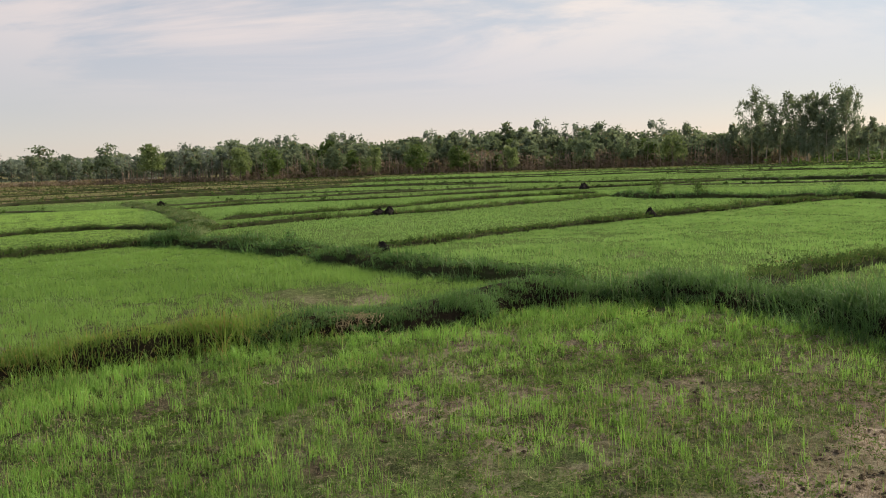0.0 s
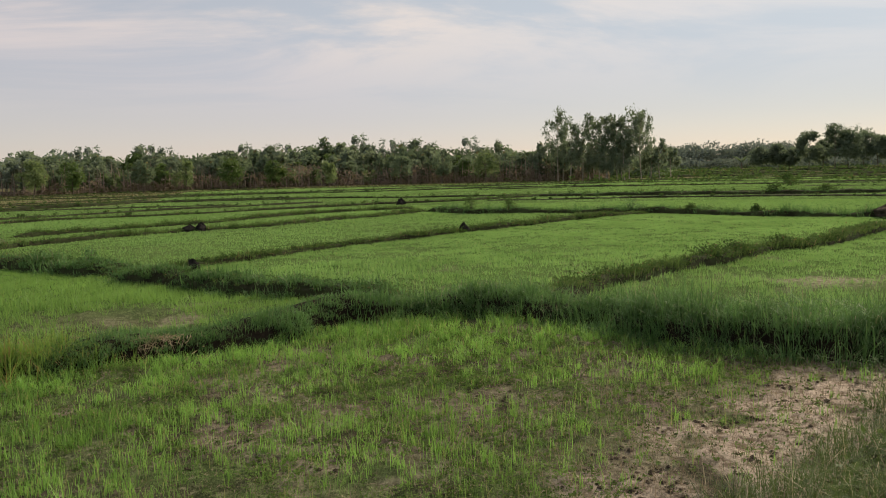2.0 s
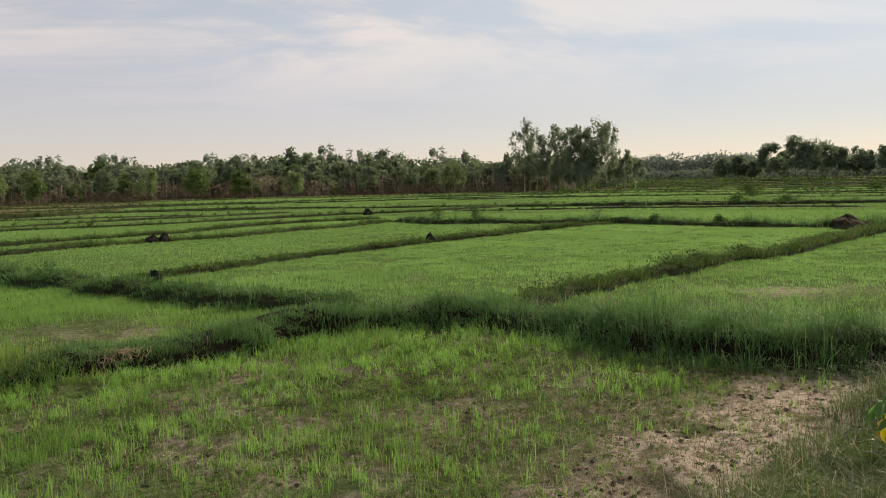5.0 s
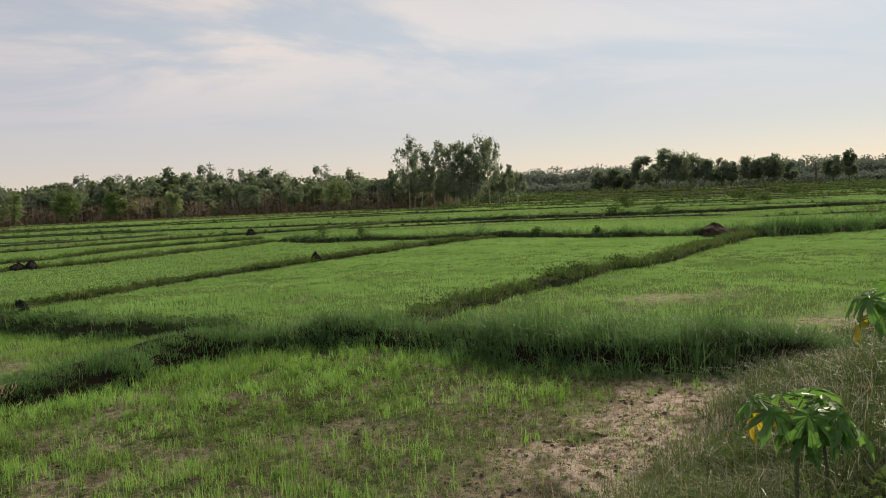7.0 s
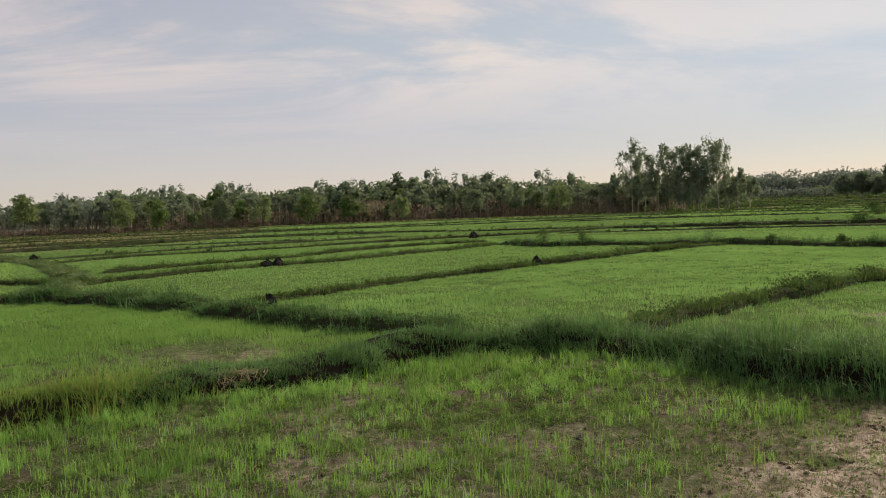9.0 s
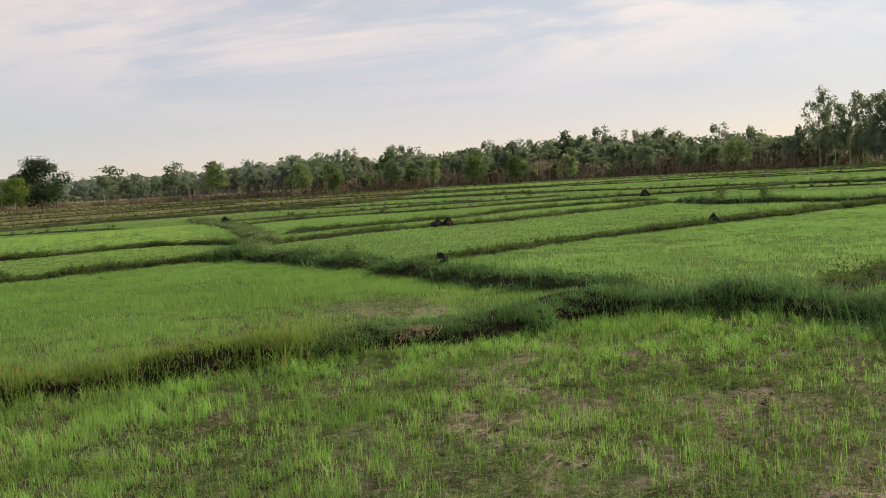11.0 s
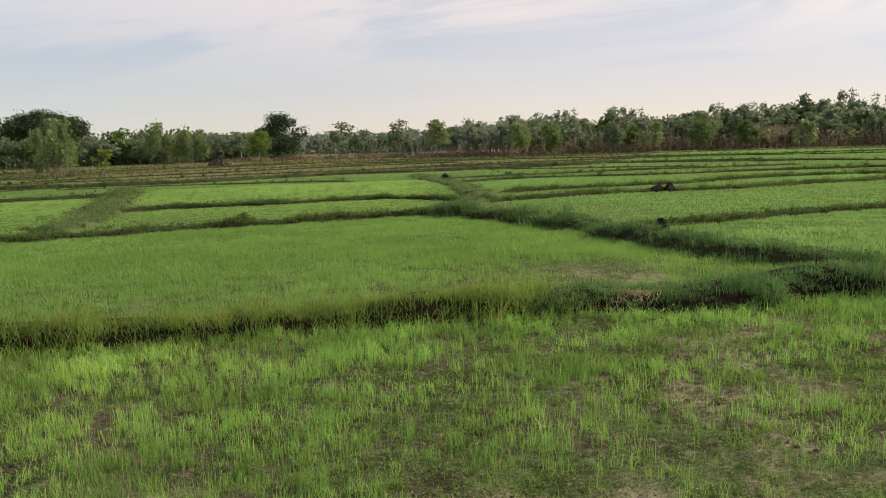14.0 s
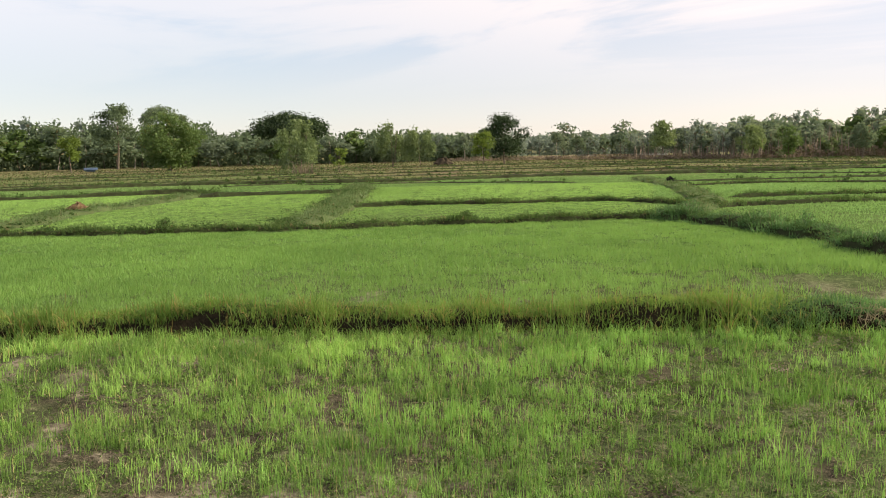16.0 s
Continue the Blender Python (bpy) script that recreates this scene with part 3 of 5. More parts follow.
silt = np.maximum(silt, 0.4 * (np.hypot(gx, gy) < 14) * sstep(0.66, 0.76, lumps(gx, gy, 0.8, 15)))
bare = (gx > -1.5) & (gx < 13) & (gy > 13.2) & (gy < 22)
silt = np.maximum(silt, 0.38 * bare * sstep(23, 16, gy) * sstep(0.56, 0.68, lumps(gx, gy, 0.8, 21)))
rg = np.hypot(gx, gy)
green = sstep(9, 19, rg) * (0.55 + 0.45 * lumps(gx, gy, 2.0, 9))
green = np.maximum(green, (0.22 + 0.24 * sstep(-4, -1.5, gx)) * sstep(0.3, 0.65, lumps(gx, gy, 0.5, 19)) * (depth < -0.8) * (1 - silt))
green = np.where((turn_deg > 8) & inside(gx, gy, EDGE + [(-120, 160), (-160, 40)]), green * (0.12 + 0.6 * sstep(37, 45, turn_deg)), green)
green = green * (1 - 0.4 * np.exp(-(((gx + 2.6) / 2.6) ** 2 + ((gy - 13.2) / 1.5) ** 2)))
stubble = sstep(114, 126, rg) * sstep(-28, -22, turn_deg)
stubble = np.maximum(stubble, 0.85 * sstep(92, 135, rg) * sstep(-20, -26, turn_deg) * sstep(0.3, 0.55, lumps(gx, gy, 14, 20)))
stubble = np.maximum(stubble, inside(gx, gy, EDGE + [(-9, 130), (-200, 200), (-260, 40)]) * (0.85 - 0.5 * sstep(37, 45, turn_deg)))
ground = new("ground", mesh_of("ground", np.stack([gx, gy, gz], 1), quads, SOIL, True, {"silt": silt, "green": np.clip(green * (1 - 0.7 * silt), 0, 1), "stubble": stubble}))
tagged(ground, "flat damp paddy ground with pale dried silt patches", "ground", kind="structure")

# ---- bank on which the camera stands ----
cross = np.concatenate([np.linspace(-0.35, 4, 26), np.linspace(4.6, 15.5, 12)])
tang = np.gradient(foot_line, axis=0)
tang /= np.linalg.norm(tang, axis=1)[:, None]
inward = np.stack([tang[:, 1], -tang[:, 0]], 1)
bv = foot_line[:, None] + cross[None, :, None] * inward[:, None]
bx, by = bv[..., 0].ravel(), bv[..., 1].ravel()
bc = np.tile(cross, len(foot_line))
bz = BANK_TOP * sstep(0.0, 3.0, bc) * (1 - sstep(11, 15, bc)) - 0.1 * (bc < 0) - 0.1 * (bc > 15.2) + 0.05 * (lumps(bx, by, 0.6, 4) - 0.5) * sstep(-0.2, 0.5, bc)
nc = len(cross)
i, j = np.meshgrid(np.arange(len(foot_line) - 1), np.arange(nc - 1), indexing="ij")
quads = np.stack([i * nc + j, i * nc + j + 1, (i + 1) * nc + j + 1, (i + 1) * nc + j], -1).reshape(-1, 4)
bank = new("bank", mesh_of("bank", np.stack([bx, by, bz], 1), quads[:, ::-1], BANK))
tagged(bank, "raised earthen bank overgrown with dry grass", "bank", kind="structure")


# ---- bunds ----
def ridge(line, width, height, step, shift):
    """A low earth ridge swept along a plan line; returns the mesh arrays and a height function."""
    p = spline(line, step)
    t = np.gradient(p, axis=0)
    t /= np.linalg.norm(t, axis=1)[:, None] + 1e-9
    n = np.stack([-t[:, 1], t[:, 0]], 1)
    wob = 0.34 * width * (vnoise(p[:, 0], p[:, 1], 1.4, shift) - 0.5)
    tall = height * (0.55 + 0.9 * vnoise(p[:, 0], p[:, 1], 1.1, shift + 5))
    run = np.concatenate([[0], np.cumsum(np.linalg.norm(np.diff(p, axis=0), axis=1))])
    tall = tall * sstep(-0.15, 0.6, run) * sstep(-0.15, 0.6, run[-1] - run)
    u = np.linspace(-1, 1, 11)
    # steeper on the camera side, shaped to fit the view
    prof = 1 - np.where(u < 0, np.abs(u) ** 4.5, np.abs(u) ** 2.6)
    xy = p[:, None] + (wob[:, None] + u[None] * width / 2)[..., None] * n[:, None]
    x, y = xy[..., 0], xy[..., 1]
    z = tall[:, None] * prof[None] + 0.07 * (lumps(x, y, 0.35, shift) - 0.5) * (np.abs(u) < 0.95) - 0.04 * (np.abs(u) > 0.99)
    k = len(u)
    i, j = np.meshgrid(np.arange(len(p) - 1), np.arange(k - 1), indexing="ij")
    f = np.stack([i * k + j, i * k + j + 1, (i + 1) * k + j + 1, (i + 1) * k + j], -1).reshape(-1, 4)
    return np.stack([x, y, z], -1).reshape(-1, 3), f[:, ::-1], p, n, wob, tall


# share of grass left on the camera side of some bunds, for a dark front line
STEEP = {0: 0.85, 1: 1.0, 2: 1.0, 3: 1.0, 4: 0.85, 5: 0.85, 6: 0.85, 8: 0.85, 10: 0.8, 11: 0.85}
GRASS_LABEL = {"sedge_blade": "dark green drooping grass growing on a bund", "verge_blade": "short yellowish grass growing on a bund", "strip_blade": "soft grey-green grass growing on a wide bund", "bund_blade": "rough olive grass growing on a bund", "weed_leaf": "low scrubby weeds growing on a bund"}
for num, (reach, line, width, height, length, density, mat, weeds) in enumerate(BUNDS):
    step = {"near": 0.14, "mid": 0.3, "far": 0.9}[reach]
    v, f, p, n, wob, tall = ridge(line, width, height, step, num)
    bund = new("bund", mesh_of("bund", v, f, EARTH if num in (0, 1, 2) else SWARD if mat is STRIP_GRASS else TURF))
    tagged(bund, "low earthen bund with shade-darkened earth between rice paddies" if num in (0, 1, 2) else "low olive grassed bund between rice paddies", "bund", "paddy bunds", "structure")
    rng = np.random.RandomState(100 + num)
    total = np.linalg.norm(np.diff(p, axis=0), axis=1).sum()
    seen = np.degrees(np.abs(np.arctan2(p[:, 0], p[:, 1]))) < 66
    # tufts first, then the blades that fan out of each one
    per = {"near": 22, "mid": 12, "far": 6}[reach]
    k = rng.randint(0, len(p) - 1, int(total * density / per))
    k = k[seen[k]]
    a = rng.rand(len(k))[:, None]
    c = p[k] * (1 - a) + p[k + 1] * a
    u = np.clip(rng.randn(len(k)) * (0.72 if mat is SEDGE and reach == "near" else 0.62) - (0.14 if reach == "near" else 0.0), -1.4, 1.4)
    if num in (0, 1, 2, 3):
        u = np.where(rng.rand(len(k)) < (0.25 if num == 0 else 0.35), rng.uniform(-1.15, -0.25, len(k)), u)
    # the face towards the camera is thinned so that its dark earth shows
    cover = sstep(0.2, 0.5, lumps(c[:, 0], c[:, 1], 0.9, num + 30) + (0.75 if num == 0 else 0.55 if num < 3 else 0.16)) * np.where(np.abs(u) > 0.75, 0.75, 1.0)
    cover = cover * np.where(u < -0.5, STEEP.get(num, 1.0), 1.0)
    keep = rng.rand(len(k)) < cover
    k, c, u = k[keep], c[keep], u[keep]
    big = (0.35 + 1.0 * rng.rand(len(k)) ** 1.6) * (0.35 + 1.4 * vnoise(c[:, 0] + wob[k] * 2, c[:, 1] + u * 0.3, 0.42, num) ** 1.3)
    big = np.maximum(big, 0.5) if reach == "near" else big
    k, c, u, big = (np.repeat(q, per, 0) for q in (k, c, u, big))
    count = len(k)
    if count:
        off = rng.randn(count, 2) * (0.035 + 0.04 * big)[:, None] * {"near": 1.0, "mid": 1.3, "far": 3.0}[reach]
        xy = c + (wob[k] + u * width / 2)[:, None] * n[k] + off
        z = np.maximum(0, tall[k] * (1 - np.abs(np.clip(u, -1, 1)) ** np.where(u < 0, 4.5, 2.6))) - 0.03
        far = np.hypot(xy[:, 0], xy[:, 1])
        h = length * 1.35 * big * (0.55 + 0.6 * rng.rand(count))
        w = np.clip(far * (0.00068 if reach == "near" else 0.0008), 0.005, 0.09) * (0.7 + 0.6 * rng.rand(count))
        fan = np.arctan2(off[:, 1], off[:, 0])
        h = np.where((u < -0.3) & (num == 0), 1.45 * h, h)
        if reach == "near":
            # blades at the camera-side edge hang over the thinned face
            south = np.arctan2(-n[k][:, 1], -n[k][:, 0])
            fan = np.where((u < -0.3) & (num in STEEP) & (rng.rand(count) < 0.6), south, fan)
            v, f = arcs(xy[:, 0], xy[:, 1], z, h, w, rng, 1.3 if mat is SEDGE else 1.15, fan)
        elif far.mean() > 30:
            v, f = spears(xy[:, 0], xy[:, 1], z, h, w, rng, 0.6)
        else:
            v, f = blades(xy[:, 0], xy[:, 1], z, h, w, rng, 0.45, 0.6, fan)
        tagged(new("bund_grass", mesh_of("bund_grass", v, f, mat, False)), GRASS_LABEL[mat.name], "grass", "bund grass", "stuff")
    if weeds and reach != "near" or num == 3:
        # scrubby leafy clumps of uneven height
        m = int(total * weeds * {"near": 60, "mid": 18, "far": 3}[reach])
        k = rng.randint(0, len(p) - 1, m)
        k = k[seen[k]]
        m = len(k)
        if m:
            xy = p[k] + (rng.randn(m) * width * 0.26)[:, None] * n[k]
            lump_up = 0.3 + 1.4 * vnoise(xy[:, 0], xy[:, 1], 1.6, num + 50) ** 1.6
            hgt = (0.25 + 0.75 * rng.rand(m) ** 2) * (0.24 if reach != "far" else 0.34) * lump_up
            per = {"near": 16, "mid": 14, "far": 10}[reach]
            cc = np.repeat(np.column_stack([xy, tall[k] * 0.85]), per, 0)
            cc += rng.randn(len(cc), 3) * np.repeat(hgt * 0.40 + 0.02, per)[:, None] * (1, 1, 0.3)
            cc[:, 2] += np.repeat(hgt, per) * rng.rand(len(cc))
            cc[:, 2] = np.maximum(cc[:, 2], 0.05)
            size = {"near": 0.045, "mid": 0.062, "far": 0.16}[reach]
            v, f = leaves(cc, size, size * 0.55, rng)
            tagged(new("bund_weeds", mesh_of("bund_weeds", v, f, WEED, False)), "dark leafy weeds growing along an earthen bund", "weeds", "bund weeds", "stuff")

# ---- rice ----
PADDY_NEAR = FOOT[1:12] + [(8.0, 8.0), (6.8, 8.3), (5.7, 10.2)] + MAIN_MID[::-1][1:-1] + MAIN_LEFT[::-1]
PADDY_LEFT = MAIN_LEFT + [(0.8, 12.45), (2.2, 12.9)] + DIAGONAL[::-1] + LEFT_A[::-1]
PADDY_RIGHT = [(2.7, 13), (3.6, 12.65), (4.7, 12.6)] + SCRUBBY[1:] + LINE_B[::-1][1:6] + MIDDLE[::-1] + DIAGONAL[4:]
PADDY_BRIGHT = [(4.7, 12.5), (5.6, 10.3), (6.8, 8.6), (8.9, 8.4)] + FOOT[11:] + [(40, 24)] + TALL_SEDGE[::-1] + SCRUBBY[::-1]


def scatter(rng, r0, r1, density, half=66):
    """Plan points in a ring sector ahead of the camera."""
    n = int(density * math.radians(2 * half) / 2 * (r1**2 - r0**2))
    r = np.sqrt(rng.rand(n) * (r1**2 - r0**2) + r0**2)
    a = np.radians(rng.uniform(-half, half, n))
    return r * np.sin(a), r * np.cos(a)


def sow(name, label, region, r0, r1, density, height, mat, seed, thin, width=0.0009, lean=0.22, bend=0.4, hills=0):
    rng = np.random.RandomState(seed)
    x, y = scatter(rng, r0, r1, density)
    ok = region(x, y)
    x, y = x[ok], y[ok]
    ok = rng.rand(len(x)) < thin(x, y)
    x, y = x[ok], y[ok]
    tall = np.ones(len(x))
    if hills:
        # most seedlings stand in small bunches, the rest singly
        hub = rng.randint(0, len(x), max(1, len(x) // hills))
        own, mine = rng.rand(len(x)) < 0.72, rng.randint(0, len(hub), len(x))
        size = 0.65 + 0.6 * rng.rand(len(hub))
        spread = 0.024 * rng.randn(2, len(x))
        hx, hy = x[hub], y[hub]
        x, y = np.where(own, hx[mine] + spread[0], x), np.where(own, hy[mine] + spread[1], y)
        tall = np.where(own, size[mine], 0.7)
    ok = off_bunds(x, y, -0.12 if r1 < 50 else 0.05)
    x, y, tall = x[ok], y[ok], tall[ok]
    far = np.hypot(x, y)
    h = tall * height * (0.45 + 0.75 * rng.rand(len(x))) * (0.7 + 0.6 * lumps(x, y, 1.6, seed))
    w = np.maximum(0.0034, far * width) * (0.7 + 0.6 * rng.rand(len(x)))
    h *= 1 - 0.55 * sstep(13, 27, far)
    z = field_height(x, y) - 0.01
    fx = far >= 13
    close, by = far < 9.5, (far >= 9.5) & (far < 13)
    hug = far < 7.6
    close = close & ~hug
    pieces = [arcs(x[hug], y[hug], z[hug], h[hug] * 1.08, w[hug], rng, 0.42)] if hug.any() else []
    if close.any():
        pieces.append(blades(x[close], y[close], z[close], h[close], w[close], rng, 0.12, 0.34))
    if by.any():
        pieces.append(blades(x[by], y[by], z[by], h[by], w[by], rng, lean, bend))
    if fx.any():
        pieces.append(spears(x[fx], y[fx], z[fx], h[fx], 1.6 * w[fx], rng, lean + bend * 0.6))
    v, f = join(pieces)
    return tagged(new(name, mesh_of(name, v, f, mat, False)), label, "rice", "rice paddies", "stuff")


def thin_near(x, y):
    d = -bank_depth(x, y)
    base = 0.03 + 0.97 * sstep(0.40, 0.64, 0.42 * lumps(x, y, 0.8, 40) + 0.28 * vnoise(x, y, 0.17, 46) + 0.30 * vnoise(x, y, 0.06, 45))
    right = sstep(1.2, 4.5, x) * (1 - sstep(0.9, 3.0, d))
    middle = 0.6 * sstep(-3.0, -0.4, x) * sstep(4.2, 2.0, np.abs(x - 1.5)) * sstep(11.8, 9.8, y) * (0.55 + 0.45 * sstep(0.6, 0.4, lumps(x, y, 1.1, 49)))
    return np.clip(base * (1 - 0.62 * right) * (1 - middle) * (0.25 + 0.75 * sstep(0.6, 2.2, d)) * sstep(-0.1, 0.4, d), 0, 1)


def thin_left(x, y):
    return 0.25 + 0.75 * sstep(0.34, 0.6, 0.6 * lumps(x, y, 1.5, 41) + 0.4 * vnoise(x, y, 0.25, 47)) - 0.5 * np.exp(-((x + 2.6) ** 2 + (y - 14.2) ** 2) / 0.7) - 0.55 * np.exp(-(((x + 2.6) / 2.6) ** 2 + ((y - 13.2) / 1.5) ** 2))


def thin_right(x, y):
    return 0.12 + 0.88 * sstep(0.38, 0.64, 0.6 * lumps(x, y, 1.3, 42) + 0.4 * vnoise(x, y, 0.3, 48) + 0.010 * (y - 17))


in_poly = lambda poly: (lambda x, y: inside(x, y, poly))
# share of the brighter blade colour, growing towards the west
westward = lambda x, y: sstep(-3.4, -6.4, x + 1.6 * (lumps(x, y, 0.9, 33) - 0.5))
in_near = in_poly(PADDY_NEAR)
sow("young_rice", "sparse young bright green rice in damp mud", in_near, 3.5, 16, 2600, 0.17, RICE_NEAR, 61, lambda x, y: thin_near(x, y) * westward(x, y), 0.00060, hills=8)
sow("young_rice", "sparse dull green rice among low weeds", in_near, 3.5, 16, 2300, 0.165, RICE_DULL, 60, lambda x, y: thin_near(x, y) * (1 - westward(x, y)), 0.00060, hills=8)
sow("young_rice", "dense even deep green young rice", in_poly(PADDY_LEFT), 9, 30, 1150, 0.14, RICE_DEEP, 62, thin_left, 0.00055)
sow("young_rice", "patchy yellow-green young rice with bare spots", in_poly(PADDY_RIGHT), 12, 45, 720, 0.14, RICE_PALE, 63, thin_right, 0.00055)
sow("young_rice", "bright yellow-green young rice with wet patches", in_poly(PADDY_BRIGHT), 8, 45, 760, 0.13, RICE_BRIGHT, 64, lambda x, y: thin_right(x, y) * (1 - 0.6 * np.exp(-((x - 10.5) ** 2 + (y - 13.5) ** 2) / 3)), 0.00055)


def in_rest(x, y):
    return ~(inside(x, y, PADDY_NEAR) | inside(x, y, PADDY_LEFT) | inside(x, y, PADDY_RIGHT) | inside(x, y, PADDY_BRIGHT) | inside(x, y, EDGE + [(-9, 130), (-200, 200), (-260, 40)]) | inside(x, y, FOOT + BEHIND))


west = lambda x, y: x < -0.36 * y
patchy = lambda x, y: 0.45 + 0.55 * lumps(x, y, 3.0, 43)
sow("rice_paddy", "even light green rice beyond the nearer bunds", lambda x, y: in_rest(x, y) & ~west(x, y), 12, 52, 170, 0.15, RICE_FAR, 65, patchy, 0.0007)
sow("rice_paddy", "even bright yellow-green rice in western paddies", lambda x, y: in_rest(x, y) & west(x, y), 12, 52, 300, 0.10, RICE_LIGHT, 67, patchy, 0.00052)
sow("distant_rice", "strips of light green rice in far paddies", in_rest, 52, 128, 17, 0.15, RICE_FAR, 66, lambda x, y: (0.3 + 0.7 * sstep(0.35, 0.55, lumps(x, y, 9.0, 44))) * sstep(126, 105, np.hypot(x, y)), 0.0009)

# low broad-leaved weeds in small rosettes on the mud between the young rice
rng = np.random.RandomState(68)
x, y = scatter(rng, 3.8, 12, 560, 66)
ok = inside(x, y, PADDY_NEAR)
x, y = x[ok], y[ok]
d = -bank_depth(x, y)
ok = (d > 0) & (rng.rand(len(x)) < (0.15 + 0.85 * sstep(0.36, 0.6, lumps(x, y, 0.5, 69))) * (0.6 + 0.4 * sstep(-5, -2, x)) * (1 - 0.75 * sstep(1.2, 4.0, x) * (1 - sstep(0.8, 2.4, d))))
x, y = x[ok], y[ok]
per = 5
cc = np.repeat(np.stack([x, y, field_height(x, y) + 0.004], 1), per, 0)
cc[:, :2] += rng.randn(len(cc), 2) * 0.017
cc[:, 2] += rng.rand(len(cc)) * np.repeat(rng.uniform(0.008, 0.05, len(x)), per)
v, f = leaves(cc, np.repeat(rng.uniform(0.016, 0.032, len(x)) * np.clip(np.hypot(x, y) / 7, 0.8, 1.6), per), 0.013, rng)
tagged(new("low_weeds", mesh_of("low_weeds", v, f, GROUND_WEED, False)), "low dull broad-leaved weeds on paddy mud", "weeds", kind="stuff")

# bits of dead straw lying on the mud
x, y = scatter(rng, 3.8, 11, 190, 60)
ok = inside(x, y, PADDY_NEAR) & (bank_depth(x, y) < -0.05)
x, y = x[ok], y[ok]
cc = np.stack([x, y, field_height(x, y) + 0.012], 1)
v, f = leaves(cc, 0.075, 0.007, rng)
v[:, 2] = np.repeat(cc[:, 2], 4) + 0.25 * (v[:, 2] - np.repeat(cc[:, 2], 4))
tagged(new("straw_litter", mesh_of("straw_litter", v, f, LEAF_DRY, False)), "bits of dead straw lying on the mud", "straw", kind="stuff")

# dry straw thrown down where the bund is broken
n = 260
x, y = -1.22 + rng.randn(n) * 0.20, 10.95 + rng.randn(n) * 0.12
v, f = leaves(np.stack([x, y, 0.23 + 0.05 * rng.rand(n) - 0.5 * np.abs(y - 10.95)], 1), 0.16, 0.010, rng)
v[:, 2] = np.maximum(v[:, 2], 0.05)
tagged(new("loose_straw", mesh_of("loose_straw", v, f, BROKEN_STRAW, False)), "loose dry straw lying on a bund", "straw", kind="stuff")

# thin dead stalks standing in the dried silt
x, y = scatter(rng, 3.8, 13, 330, 60)
d = -bank_depth(x, y)
ok = inside(x, y, PADDY_NEAR) & (d > 0.05) & (rng.rand(len(x)) < 0.15 + 0.85 * sstep(0.5, 3.0, x) * sstep(3.4, 1.2, d))
x, y = x[ok], y[ok]
v, f = blades(x, y, field_height(x, y) - 0.01, rng.uniform(0.03, 0.11, len(x)), np.full(len(x), 0.0045), rng, 0.22, 0.15)
tagged(new("dead_stalks", mesh_of("dead_stalks", v, f, LEAF_DRY, False)), "thin dead rice stalks standing in dried silt", "stalks", kind="stuff")

# ---- growth on the bank ----
rng = np.random.RandomState(70)
x, y = scatter(rng, 2.6, 17, 1000, 64)
d = bank_depth(x, y)
ok = (d > -0.15) & (d < 6) & (x > 1.0) & (rng.rand(len(x)) < 1 - 0.88 * sstep(0.8, 1.9, d)) & (rng.rand(len(x)) < sstep(0.18, 0.5, lumps(x, y, 0.6, 71) + 0.1))
x, y = x[ok], y[ok]
z = bank_height(x, y)
h = (0.14 + 0.30 * rng.rand(len(x))) * (0.5 + 0.9 * vnoise(x, y, 0.8, 72))
v, f = blades(x, y, z - 0.02, h, np.maximum(0.0045, np.hypot(x, y) * 0.0007), rng, 0.5, 0.8)
tagged(new("bank_grass", mesh_of("bank_grass", v, f, STRAW, False)), "tangled dry straw-coloured grass on the bank", "grass", kind="stuff")
x, y = scatter(rng, 2.6, 14, 900, 64)
d = bank_depth(x, y)
ok = (d > 0.5) & (d < 6) & (x > 1.0) & (rng.rand(len(x)) < sstep(0.5, 1.7, d) * sstep(0.36, 0.56, lumps(x, y, 0.5, 74) + 0.05))
x, y = x[ok], y[ok]
h = (0.10 + 0.20 * rng.rand(len(x))) * (0.5 + 0.9 * vnoise(x, y, 0.35, 78))
v, f = arcs(x, y, bank_height(x, y) - 0.02, h, np.maximum(0.005, np.hypot(x, y) * 0.0011), rng, 1.2)
tagged(new("bank_grass", mesh_of("bank_grass", v, f, BANK_GREEN, False)), "green arching grass in tufts on the bank", "grass", kind="stuff")
x, y = rng.uniform(-14, 14, 22000), rng.uniform(-9, 9, 22000)
d = bank_depth(x, y)
ok = (d > -0.1) & (d < 13) & ~((x > 1.0) & (d < 6) & (y > 0)) & (rng.rand(len(x)) < sstep(0.25, 0.6, lumps(x, y, 0.9, 71)))
x, y = x[ok], y[ok]
v, f = blades(x, y, bank_height(x, y) - 0.02, rng.uniform(0.06, 0.26, len(x)), np.full(len(x), 0.007), rng, 0.5, 0.8)
tagged(new("bank_grass", mesh_of("bank_grass", v, f, STRAW, False)), "short trampled grass along the top of the bank", "grass", kind="stuff")
x, y = scatter(rng, 3.0, 12, 55, 60)
d = bank_depth(x, y)
ok = (d > 0.2) & (d < 5) & (x > 2.0) & (lumps(x, y, 0.8, 75) > 0.5)
x, y = x[ok], y[ok]
cc = np.repeat(np.stack([x, y, bank_height(x, y) + 0.08], 1), 9, 0)
cc += rng.randn(len(cc), 3) * (0.06, 0.06, 0.05)
v, f = leaves(cc, 0.07, 0.045, rng)
tagged(new("bank_weeds", mesh_of("bank_weeds", v, f, LEAF_MID, False)), "small broad-leaved green weeds on the bank", "weeds", kind="stuff")


